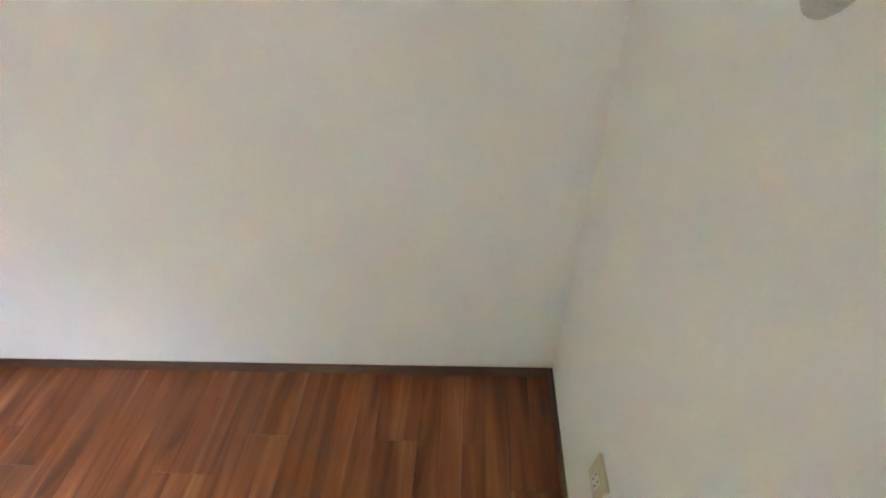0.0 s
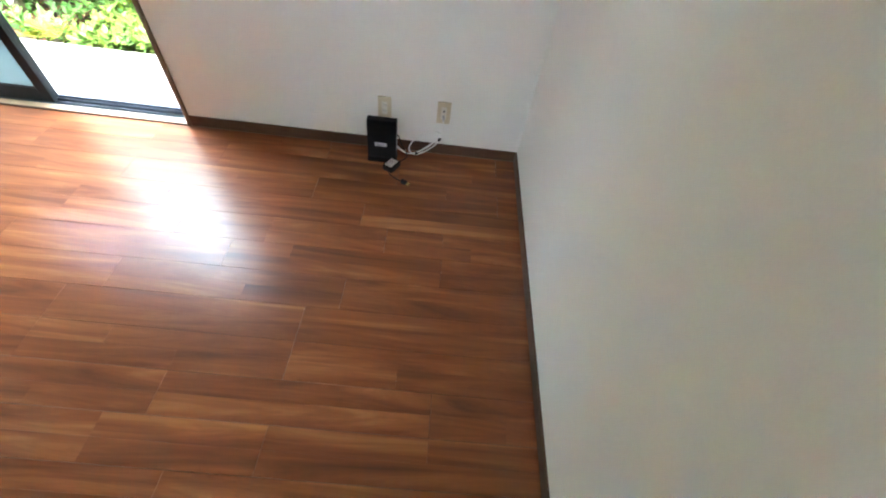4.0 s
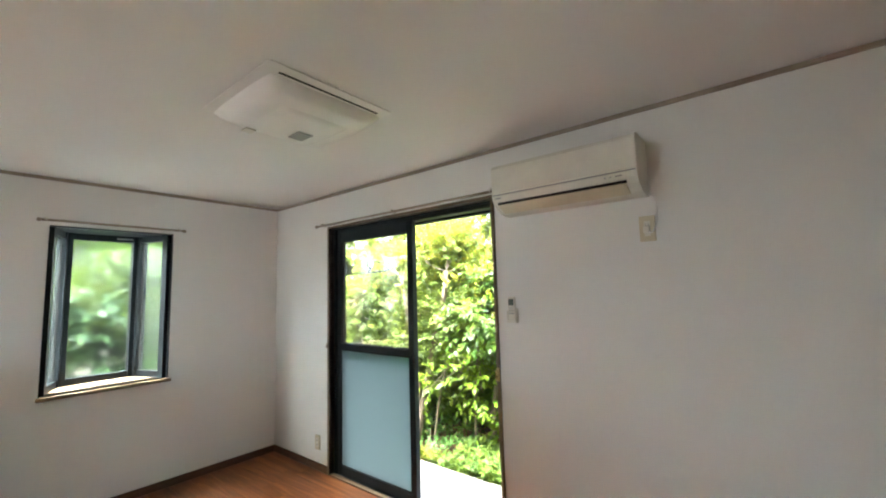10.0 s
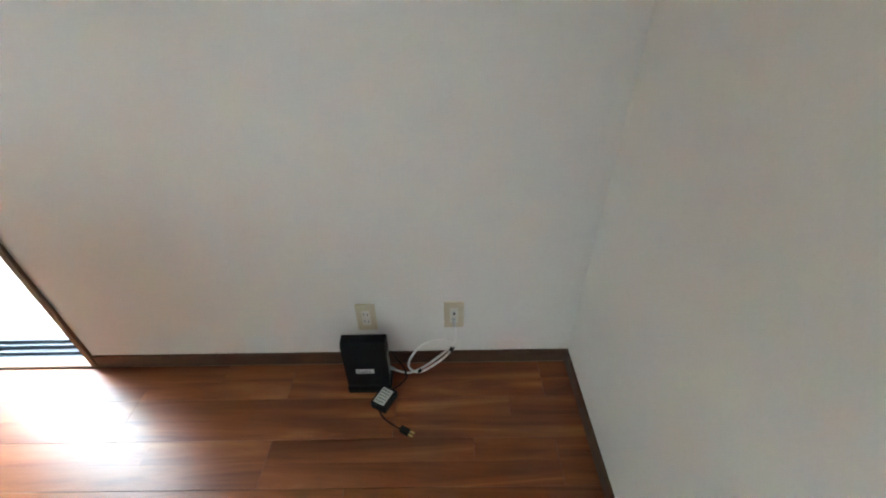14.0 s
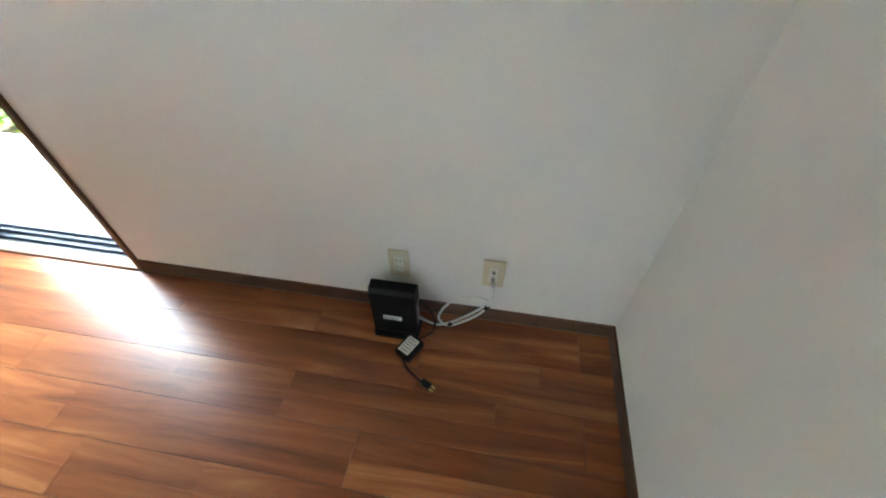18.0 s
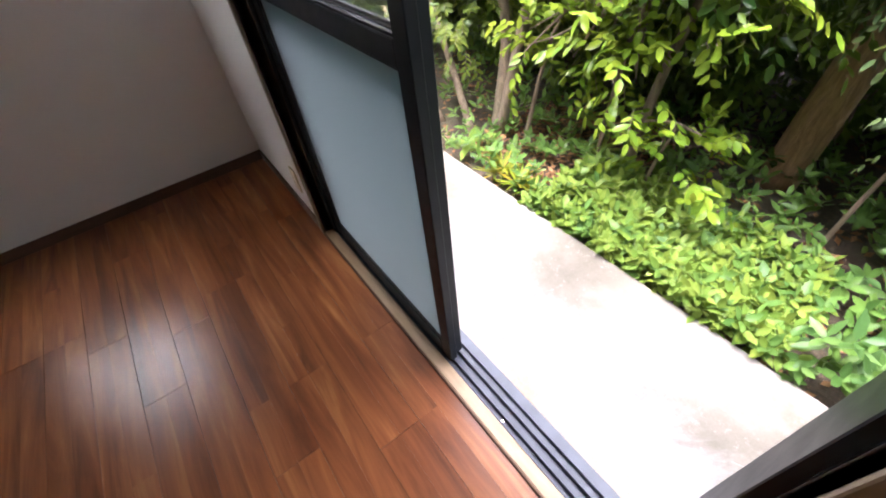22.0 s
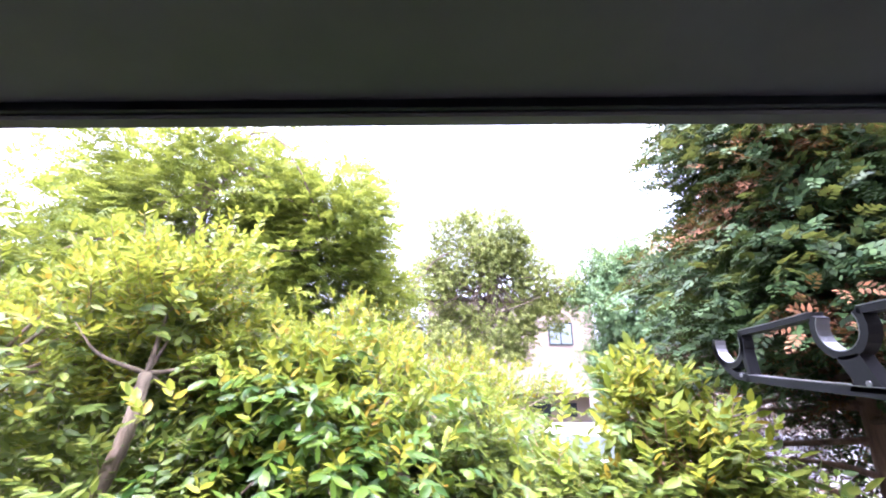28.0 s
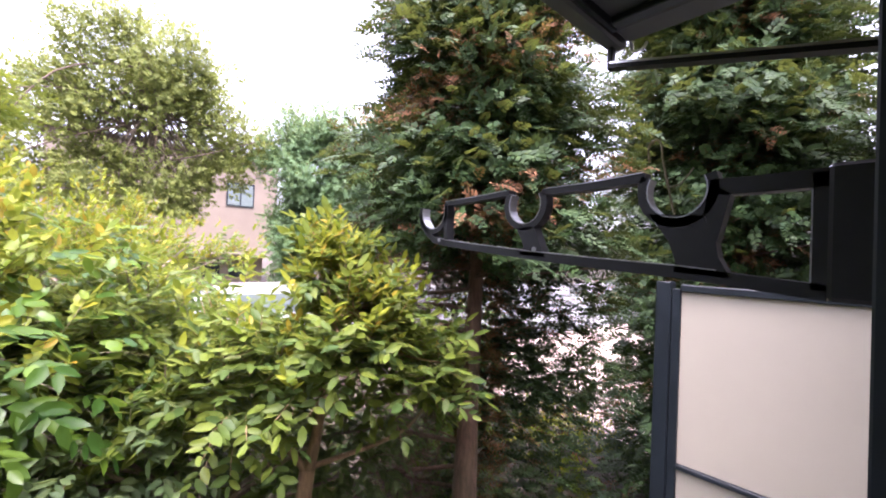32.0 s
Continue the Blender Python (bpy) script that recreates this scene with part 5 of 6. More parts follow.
def shrub(name, label, stems, crowns, leaf_len, leaf_w, mature, young, bark_m, share=0.35, per=8, category="shrub", droop=0.25, rich=True, low=-0.6):
    """Stems given as lists of points with radii; crowns as centre, radii, number of clumps, clump radius, number of twigs."""
    foot = Vector(stems[0][0][0]) if stems else Vector(crowns[0][0])
    t = thing(name, (foot.x, foot.y, GZ), label, category)
    tips = []
    for pts, r0, r1 in stems:
        bm = bmesh.new()
        cp = curve_pts(pts, 6)
        tube(bm, cp, [r0 + (r1 - r0) * i / (len(cp) - 1) for i in range(len(cp))], 10)
        part("trunk", bm, bark_m, t)
        tips.append(cp[-1])
    P, Wy = [], []
    for centre, radii, nc, cr, tw in crowns:
        p, w, mids = clumps(centre, radii, int(nc * 1.7), cr * 0.9, int(tw * (3.3 if rich else 1.9)), low, 0.3)
        P.append(p), Wy.append(w)
        if tips:
            for m in mids[: max(4, nc // 3)]:
                tip = min(tips, key=lambda q: (q - Vector(m)).length)
                bm = bmesh.new()
                limb(bm, tip, m, 0.012, 0.003, seg=6)
                part("branch", bm, bark_m, t)
    p, w = np.concatenate(P), np.concatenate(Wy)
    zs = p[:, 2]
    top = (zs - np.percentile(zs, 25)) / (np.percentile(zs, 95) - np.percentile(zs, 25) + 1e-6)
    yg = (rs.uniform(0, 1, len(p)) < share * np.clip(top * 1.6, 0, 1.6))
    stems_of = []
    if (~yg).any():
        leaves, stem = twigs(p[~yg], w[~yg], per, leaf_len, leaf_w, leaf_len * 2.1, droop, droop * 0.6)
        stems_of.append(stem)
        blades("crown", *leaves, mature, t, "glossy green leaves", kind="stuff", rich=rich)
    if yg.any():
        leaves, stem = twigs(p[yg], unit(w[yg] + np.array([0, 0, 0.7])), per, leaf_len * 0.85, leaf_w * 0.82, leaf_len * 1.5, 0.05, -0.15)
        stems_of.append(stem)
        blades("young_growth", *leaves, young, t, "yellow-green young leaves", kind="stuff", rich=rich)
    blades("twig", *[np.concatenate(c) for c in zip(*stems_of)], bark_m, t, kind="stuff", slim=True)
    return t


# tall shrub with several leaning stems
shrub("tall_shrub", "tall shrub with grey-brown stems and yellow-green shoots",
      [([(-3.94, 1.56, GZ), (-3.86, 1.66, 0.4), (-3.74, 1.70, 0.97), (-3.60, 1.72, 1.46), (-3.62, 1.8, 1.75)], 0.04, 0.026),
       ([(-3.97, 1.55, GZ), (-4.04, 1.70, 0.28), (-4.10, 1.70, 0.65), (-4.17, 1.72, 1.02), (-4.45, 1.85, 1.7)], 0.04, 0.024),
       ([(-4.05, 1.40, GZ), (-4.45, 1.5, 0.2), (-4.95, 1.6, 0.75), (-5.3, 1.7, 1.4)], 0.03, 0.015),
       ([(-4.4, 1.38, GZ), (-4.75, 1.42, 0.0), (-5.3, 1.5, 0.35)], 0.026, 0.013),
       ([(-3.72, 1.6, GZ), (-3.65, 1.7, 0.4), (-3.5, 1.9, 1.0)], 0.016, 0.008)],
      [((-4.7, 2.25, 1.72), (0.85, 0.55, 0.5), 30, 0.2, 420), ((-3.95, 2.1, 2.1), (0.5, 0.45, 0.5), 20, 0.18, 260), ((-5.5, 2.1, 1.25), (0.7, 0.6, 0.6), 26, 0.22, 300), ((-3.7, 2.25, 1.72), (0.5, 0.42, 0.42), 18, 0.18, 240),
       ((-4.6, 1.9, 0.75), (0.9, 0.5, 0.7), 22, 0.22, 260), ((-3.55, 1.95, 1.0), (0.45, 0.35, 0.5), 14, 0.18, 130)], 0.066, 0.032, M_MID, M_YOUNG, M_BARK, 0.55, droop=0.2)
# glossy shrub in the middle
shrub("glossy_shrub", "dark glossy broad-leaved shrub with light young leaves",
      [([(-2.98, 1.72, GZ), (-2.97, 1.78, 0.3), (-2.90, 1.9, 0.9), (-2.8, 2.0, 1.5)], 0.03, 0.018)],
      [((-2.95, 1.95, 1.1), (0.62, 0.5, 0.62), 30, 0.18, 330), ((-3.0, 2.3, 1.55), (0.55, 0.42, 0.36), 24, 0.18, 300)],
      0.080, 0.040, M_LEAF, M_YOUNG, M_BARK, 0.35, 8, droop=0.45)
shrub("young_shrub", "young shrub with large glossy light green leaves",
      [([(-2.82, 1.62, GZ), (-2.78, 1.62, 0.0), (-2.72, 1.6, 0.25)], 0.012, 0.006)],
      [((-2.70, 1.52, 0.10), (0.30, 0.16, 0.22), 9, 0.09, 11)], 0.078, 0.042, M_SHOOT, M_SHOOT, M_BARK, 0.1, 7, droop=0.4)
shrub("spring_shrub", "bright yellow-green shrub with dense fresh shoots",
      [([(-2.35, 2.9, GZ), (-2.3, 2.9, 0.8), (-2.2, 2.8, 1.3)], 0.03, 0.015)],
      [((-2.15, 2.45, 1.22), (0.55, 0.42, 0.34), 30, 0.14, 420), ((-2.2, 3.9, 1.55), (0.85, 0.6, 0.42), 34, 0.16, 520), ((-3.3, 3.3, 1.72), (0.85, 0.5, 0.48), 30, 0.18, 500)],
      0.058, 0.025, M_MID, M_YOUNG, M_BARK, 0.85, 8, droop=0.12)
# the thick trunk behind
shrub("garden_tree", "straight thick tan trunk under dark foliage",
      [([(-2.38, 2.35, GZ), (-2.36, 2.38, 0.3), (-2.33, 2.42, 0.75), (-2.32, 2.45, 1.2)], 0.105, 0.085)],
      [((-2.35, 2.8, 1.15), (0.9, 0.5, 0.35), 24, 0.2, 240)], 0.085, 0.038, M_LEAF, M_MID, M_BARK3, 0.0, category="tree", droop=0.5)
# pale small-leaved growth between the two trunks
shrub("pale_shrub", "slender shrub with pale grey-green hanging leaves",
      [([(-2.0, 1.85, GZ), (-1.98, 1.82, 0.2), (-1.93, 1.75, 0.75)], 0.012, 0.006)],
      [((-1.84, 1.72, 0.58), (0.20, 0.10, 0.26), 12, 0.08, 24), ((-2.10, 1.95, 0.92), (0.38, 0.18, 0.26), 20, 0.12, 90), ((-1.30, 1.95, 0.68), (0.34, 0.2, 0.36), 16, 0.12, 50)], 0.056, 0.026, M_PALE, M_MID, M_BARK, 0.3, 8, droop=0.5)
# slanting shrub by the screen
shrub("forked_shrub", "forked tan shrub with broad light green leaves",
      [([(-1.67, 1.66, GZ), (-1.665, 1.66, 0.1), (-1.635, 1.66, 0.5), (-1.60, 1.66, 0.86)], 0.034, 0.03),
       ([(-1.60, 1.66, 0.84), (-1.66, 1.66, 0.93), (-1.75, 1.68, 1.05)], 0.016, 0.010), ([(-1.60, 1.66, 0.84), (-1.56, 1.66, 1.05), (-1.50, 1.72, 1.5)], 0.026, 0.012)],
      [((-1.43, 1.70, 1.30), (0.36, 0.28, 0.27), 24, 0.12, 150), ((-1.46, 1.78, 1.62), (0.15, 0.13, 0.18), 9, 0.07, 40), ((-1.80, 1.9, 1.18), (0.32, 0.26, 0.22), 14, 0.12, 70), ((-1.12, 1.66, 1.14), (0.34, 0.24, 0.18), 12, 0.1, 42)],
      0.070, 0.034, M_MID, M_YOUNG, M_BARK3, 0.45, 8, droop=0.12)
# dark undergrowth that fills the back of the bed
shrub("hedge_bush", "dark evergreen hedge behind the shrubs", [([(-4.2, 3.2, GZ), (-4.2, 3.2, 0.9)], 0.04, 0.03)],
      [((-4.6, 3.3, 0.55), (1.5, 0.55, 0.95), 46, 0.28, 640), ((-2.4, 3.4, 0.4), (1.3, 0.45, 0.75), 40, 0.26, 700), ((-1.2, 2.75, 0.25), (0.5, 0.4, 0.6), 20, 0.18, 110), ((-6.8, 2.9, 0.9), (1.3, 0.8, 1.4), 40, 0.3, 520), ((-6.2, 4.9, 1.2), (2.6, 0.6, 1.3), 60, 0.3, 800), ((-3.0, 4.9, 0.7), (1.8, 0.5, 0.9), 46, 0.3, 600), ((-9.5, 3.5, 1.3), (1.2, 1.5, 1.8), 40, 0.35, 500),
       ((0.2, 2.9, 0.3), (0.6, 0.4, 0.65), 14, 0.16, 90), ((1.15, 3.6, 0.35), (0.7, 0.45, 0.7), 20, 0.2, 200), ((-3.4, 2.75, 0.3), (0.8, 0.3, 0.6), 24, 0.2, 300), ((-5.2, 2.7, 0.15), (1.2, 0.5, 0.55), 34, 0.2, 420), ((-6.6, 2.0, 0.4), (1.0, 0.7, 0.8), 34, 0.24, 420)],
      0.11, 0.05, M_LEAF, M_MID, M_BARK, 0.25, 8, "hedge", 0.35, False, -1)


def conifer(name, label, foot, trunk, r_trunk, z0, z1, radius, sprays, bark_m, brown=0.08, per=16, L=0.035, lean=(0, 0), bare=None, clump=80):
    t = thing(name, (foot[0], foot[1], GZ), label, "tree")
    bm = bmesh.new()
    cp = curve_pts(trunk, 8)
    tube(bm, cp, [r_trunk * (1 - 0.7 * i / (len(cp) - 1)) for i in range(len(cp))], 12)
    part("trunk", bm, bark_m, t)
    nb = sprays // clump
    bu, ba = rs.uniform(0, 1, nb) ** 0.85, rs.uniform(0, 2 * np.pi, nb)
    k = rs.randint(0, nb, sprays)
    u = np.clip(bu[k] + rs.normal(size=sprays) * 0.06 / (z1 - z0), 0, 1)
    z = z0 + (z1 - z0) * u
    a = ba[k] + rs.normal(size=sprays) * 0.36
    bough = 1 + 0.16 * np.sin(z * 9 + a * 2) + 0.12 * np.sin(a * 5 + z * 3)
    rr = radius * np.clip(1.06 - u ** 2.4, 0.05, 1) * bough * (0.8 + 0.35 * rs.uniform(0, 1, nb)[k]) * rs.uniform(0.06, 1.03, sprays) ** 0.62
    inner = rs.uniform(0, 1, sprays) < 0.42
    a = np.where(inner, rs.uniform(0, 2 * np.pi, sprays), a)
    rr = np.where(inner, radius * np.clip(1.06 - u ** 2.4, 0.05, 1) * rs.uniform(0.1, 0.8, sprays), rr)
    z = z - 0.14 * (rr / radius) ** 2 + np.where(inner, rs.uniform(-0.2, 0.2, sprays), 0.05)
    bald = np.zeros(sprays, bool)
    if bare:
        keep = (z > bare[1] + 0.12 * np.sin(a * 7)) | (np.cos(a - bare[0]) < 0.3)
        z, a, u, k, rr, sprays = z[keep], a[keep], u[keep], k[keep], rr[keep], int(keep.sum())
        bald = (z < bare[1] + 0.2 * np.sin(a * 5)) & (np.cos(a - bare[0] + 1.5) > 0.35)
    cx = foot[0] + lean[0] * (z - GZ)
    cy = foot[1] + lean[1] * (z - GZ)
    p = np.stack([cx + rr * np.cos(a), cy + rr * np.sin(a), z], 1)
    way = unit(np.stack([np.cos(a), np.sin(a), rs.uniform(0.0, 0.7, sprays)], 1) + rs.normal(size=(sprays, 3)) * 0.25)
    patch = np.sin(ba[k] * 3.1 + z * 4.3) + np.sin(z * 7.7 - a * 1.7) + rs.normal(size=sprays) * 0.35
    br = (patch > np.quantile(patch, 1 - brown)) | (rr < radius * 0.22)
    green = ~br & ~bald
    br &= ~bald
    out = unit(np.stack([np.cos(a), np.sin(a), np.full(sprays, 1.6)], 1))
    blades("crown", *spray(p[green], way[green], per, L, L * 0.55, L * 2.9, out[green]), M_CYP, t, "dark green scale-leaved sprays", slim=True)
    if bald.any():
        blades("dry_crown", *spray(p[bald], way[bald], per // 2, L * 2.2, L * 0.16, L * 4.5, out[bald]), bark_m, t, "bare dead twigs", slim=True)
        for z in np.arange(0.35, bare[1] + 0.25, 0.13):
            ang = bare[0] + rs.uniform(-2.3, -0.9)
            r = radius * rs.uniform(0.75, 1.05)
            x, y = foot[0] - 0.06, foot[1] - 0.03
            bm = bmesh.new()
            limb(bm, (x, y, z), (x + r * math.cos(ang), y + r * math.sin(ang), z + rs.uniform(-0.1, 0.16)), 0.015, 0.004, 0.22, 6, 6)
            part("dead_branch", bm, bark_m, t, "bare bent dead branch")
        z = p[:, 2]
    if br.any():
        blades("withered_sprays", *spray(p[br], way[br], per, L * 0.8, L * 0.3, L * 2.6, out[br]), M_BROWN, t, "rust-brown withered sprays", slim=True)
    for k in range(26):
        j = rs.randint(0, sprays)
        zz = max(z[j] - 0.12, z0 - 0.3)
        bm = bmesh.new()
        limb(bm, (cx[j], cy[j], zz), tuple(p[j]), 0.012, 0.003, 0.15, 4, 5)
        part("branch", bm, bark_m, t)
    return t


conifer("cypress", "tall cypress with rust-brown patches", (-0.50, 1.88), [(-0.62, 1.76, GZ), (-0.55, 1.83, 0.5), (-0.48, 1.88, 1.3), (-0.42, 1.92, 4.0)], 0.088, 0.05, 4.8, 0.80, 40000, M_BARK2, 0.16, 10, 0.036, bare=(-2.25, 1.75))
conifer("cypress", "dense columnar cypress beyond the screen", (1.6, 1.08), [(1.6, 1.08, GZ), (1.6, 1.08, 1.5), (1.6, 1.08, 4.2)], 0.12, -0.25, 5.9, 1.05, 36000, M_BARK2, 0.05, 10, 0.044, clump=30)
low = thing("low_cypress_branch", (-0.5, 1.35, GZ), "low withering cypress boughs by the slab", "branch")
pp, ww, _ = clumps((-0.42, 1.42, 0.0), (0.28, 0.2, 0.22), 10, 0.1, 120, -1)
blades("sprays", *spray(pp, ww, 16, 0.035, 0.013, 0.14), M_CYP, low, "green sprays")
pp, ww, _ = clumps((-0.40, 1.38, -0.08), (0.25, 0.18, 0.15), 8, 0.08, 45, -1)
blades("withered_sprays", *spray(pp, ww, 16, 0.035, 0.011, 0.13), M_BROWN, low, "brown withered sprays")
bm = bmesh.new()
limb(bm, (-0.6, 1.75, 0.2), (-0.42, 1.42, 0.0), 0.014, 0.006)
part("bough", bm, M_BARK2, low)

# far trees
def far_tree(name, label, foot, trunk, r, crowns, material, blade, style, boughs=10):
    t = thing(name, (foot[0], foot[1], GZ), label, "tree")
    bm = bmesh.new()
    cp = curve_pts(trunk, 6)
    tube(bm, cp, [r * (1 - 0.6 * i / (len(cp) - 1)) for i in range(len(cp))], 10)
    part("trunk", bm, M_BARK, t)
    P, Wy = [], []
    for centre, radii, nc, cr, tw in crowns:
        p, w, mids = clumps(centre, radii, int(nc * 1.7), cr, int(tw * 2.1), -0.7, 0.4)
        P.append(p), Wy.append(w)
        for m in mids[:boughs]:
            bm = bmesh.new()
            limb(bm, cp[rs.randint(len(cp) // 2, len(cp))], m, r * 0.17, r * 0.04, 0.25, 5, 6)
            part("bough", bm, M_BARK, t)
    p, w = np.concatenate(P), np.concatenate(Wy)
    if style == "spray":
        blades("crown", *spray(p, w * np.array([1, 1, 0.3]), 12, blade, blade * 0.36, blade * 3.2), material, t, slim=True)
    else:
        blades("crown", *whorl(p, w, 8, blade, blade * 0.55, 0.9, blade * 1.5), material, t, slim=True)
    return t


far_tree("feathery_tree", "large feathery green tree", (-8.5, 8.5), [(-8.5, 8.5, GZ), (-8.3, 8.5, 3), (-8.0, 8.5, 7)], 0.22,
         [((-8.0, 8.5, 5.6), (3.2, 2.2, 3.0), 100, 0.5, 2700), ((-10.6, 9.0, 4.6), (1.9, 1.6, 2.8), 60, 0.5, 1300), ((-5.2, 8.3, 4.9), (1.6, 1.5, 1.7), 60, 0.4, 1500), ((-4.8, 8.6, 3.0), (1.5, 1.2, 1.6), 50, 0.4, 1200), ((-6.6, 7.8, 2.4), (2.6, 1.4, 2.0), 60, 0.45, 1100), ((-9.2, 5.2, 2.7), (2.4, 1.5, 2.0), 60, 0.45, 1200)], M_FEATHER, 0.115, "spray")
far_tree("spreading_tree", "spreading old tree with layered branches before the house", (-1.35, 14), [(-1.5, 14, GZ), (-1.3, 14, 2.4), (-1.55, 14, 3.6), (-0.9, 14, 5.0), (-1.1, 14, 6.6)], 0.2,
         [((-1.3, 14, 6.3), (2.3, 1.6, 1.6), 60, 0.40, 1500), ((-3.3, 14, 5.0), (1.4, 1.2, 1.1), 30, 0.36, 620), ((0.8, 14, 4.8), (1.5, 1.2, 1.1), 30, 0.36, 620), ((-0.8, 13.6, 3.7), (2.3, 1.0, 0.6), 26, 0.3, 480), ((-3.4, 13.4, 3.1), (1.7, 1.0, 0.8), 26, 0.34, 520), ((-1.2, 13.4, 5.6), (1.7, 0.8, 1.0), 22, 0.42, 330), ((-1.0, 13.3, 2.9), (1.3, 0.8, 0.5), 18, 0.3, 300)], M_FAR, 0.11, "whorl", 18)
far_tree("round_tree", "pale bluish-green tree beside the house", (3.6, 12), [(3.6, 12, GZ), (3.6, 12, 2), (3.5, 12, 4.5)], 0.15,
         [((2.9, 12, 4.2), (1.4, 1.4, 2.0), 60, 0.36, 2100), ((4.6, 11.5, 3.8), (1.5, 1.2, 2.3), 46, 0.36, 1500), ((2.6, 12.0, 2.0), (1.0, 0.9, 1.7), 36, 0.32, 1200)], M_BLUE, 0.11, "whorl")
far_tree("far_tree", "distant bluish-green tree beyond the drive", (9, 17), [(9, 17, GZ), (9, 17, 3)], 0.2, [((9, 17, 4.0), (3.5, 2.0, 3.2), 50, 0.7, 900), ((14, 14, 4.0), (3.5, 2.0, 3.5), 50, 0.7, 800)], M_BLUE, 0.2, "whorl")
far_tree("far_tree", "distant dark green trees at the side", (-10.2, -1.0), [(-10.2, -1.0, GZ), (-10.2, -1.0, 2)], 0.2,
         [((-10.2, -1.0, 2.3), (1.0, 4.2, 2.9), 150, 0.5, 3000)], M_MID, 0.17, "whorl")
shrub("side_hedge", "dense dark hedge outside the bay window", [([(-6.3, -1.3, GZ), (-6.3, -1.3, 0.6)], 0.03, 0.02)],
      [((-6.1, -1.4, 0.78), (0.45, 2.2, 1.1), 90, 0.26, 2000)], 0.11, 0.05, M_CYP, M_LEAF, M_BARK, 0.1, 8, "hedge", 0.4, False, -1)
yb = thing("low_bush", (1.2, 2.25, GZ), "low yellow-green bush by the drive", "bush")
pp, ww, _ = clumps((1.2, 2.25, -0.05), (0.55, 0.4, 0.36), 26, 0.12, 420, -0.2, 0.7)
blades("crown", *whorl(pp, ww, 8, 0.05, 0.02, 0.8, 0.06, 0.0), M_YOUNG, yb)
bm = bmesh.new()
limb(bm, (1.2, 2.25, GZ), (1.2, 2.25, 0.1), 0.02, 0.008)
part("stem", bm, M_BARK, yb)

# ground cover, fallen leaves, single plants
cover = thing("ground_cover", (-2.4, 1.8, GZ), "low broad-leaved ground cover beside the slab", "ground cover", kind="stuff")


def bed(n, x0, x1, y0, y1, h, keep):
    p = np.stack([rs.uniform(x0, x1, n), y0 + (y1 - y0) * rs.uniform(0, 1, n) ** 1.2, np.zeros(n)], 1)
    k = keep(p)
    p = p[k]
    p[:, 2] = GZ + h * (0.45 + 0.5 * np.sin(p[:, 0] * 4.1 + 1) * np.sin(p[:, 1] * 5.3) * 0.5 + rs.uniform(0.0, 0.6, len(p)))
    w = unit(rs.normal(size=(len(p), 3)) * 0.45 + np.array([0, -0.25, 1.0]))
    return p, w


pp, ww = bed(760, -3.15, -1.85, 1.06, 1.7, 0.16, lambda p: rs.uniform(0, 1, len(p)) < 0.95)
blades("bright_leaves", *whorl(pp, ww, 6, 0.068, 0.033, 1.2, 0.05, 0.1), M_BRIGHT, cover, "fresh light green leaves", kind="stuff", rich=True)
pp, ww = bed(1250, -4.0, 0.3, 1.07, 2.7, 0.17, lambda p: (rs.uniform(0, 1, len(p)) < np.where(p[:, 0] > -2.0, 1.0, np.where(p[:, 0] > -3.1, 0.6, 0.22))))
blades("dark_leaves", *whorl(pp, ww, 6, 0.074, 0.036, 1.2, 0.05, 0.1), M_COVER, cover, "mid green leaves", kind="stuff", rich=True)
pp, ww = bed(150, -1.75, 0.2, 1.10, 2.2, 0.26, lambda p: p[:, 0] > -2)
blades("lance_leaves", *whorl(pp, ww, 6, 0.105, 0.036, 1.1, 0.09, 0.25), M_LANCE, cover, "long lance-shaped leaves", kind="stuff", rich=True)
pp, ww = bed(300, -5.6, -3.0, 1.05, 3.0, 0.14, lambda p: rs.uniform(0, 1, len(p)) < 0.8)
blades("sparse_leaves", *whorl(pp, ww, 5, 0.075, 0.034, 1.1, 0.06, 0.2), M_COVER, cover, "sparser leaves under the shrub", kind="stuff", rich=True)
lit = thing("leaf_litter", (-3.2, 1.9, GZ), "fallen brown leaves on the soil", "leaf litter", kind="stuff")
n = 2600
pp = np.stack([rs.uniform(-5.5, 0.6, n), rs.uniform(1.05, 3.4, n), GZ + rs.uniform(0.012, 0.03, n)], 1)
pp = np.concatenate([pp, np.stack([rs.uniform(-4.0, -3.0, 1100), rs.uniform(1.25, 2.3, 1100), GZ + rs.uniform(0.012, 0.045, 1100)], 1)])
n = len(pp)
aa = unit(np.stack([rs.normal(size=n), rs.normal(size=n), rs.normal(size=n) * 0.12], 1))
blades("fallen_leaves", pp, aa, np.tile([0, 0, 1.0], (n, 1)) + rs.normal(size=(n, 3)) * 0.2, 0.06, 0.028, M_LITTER, lit, kind="stuff")


def rosette(x, y, n, length, width, material, label, h=0.06, tilt=0.7):
    t = thing("garden_plant", (x, y, GZ), label, "plant")
    bm = bmesh.new()
    tube(bm, [(x, y, GZ), (x, y, GZ + h)], 0.006, 6)
    part("stem", bm, M_MID, t)
    a = np.arange(n) * 2.399 + rs.uniform(0, 6)
    al = np.stack([np.cos(a), np.sin(a), rs.uniform(0.1, tilt, n)], 1)
    blades("leaves", np.tile([x, y, GZ + h], (n, 1)), al, np.tile([0, 0, 1.0], (n, 1)), length * rs.uniform(0.8, 1.1, n), width, material, t, rich=True)
    return t


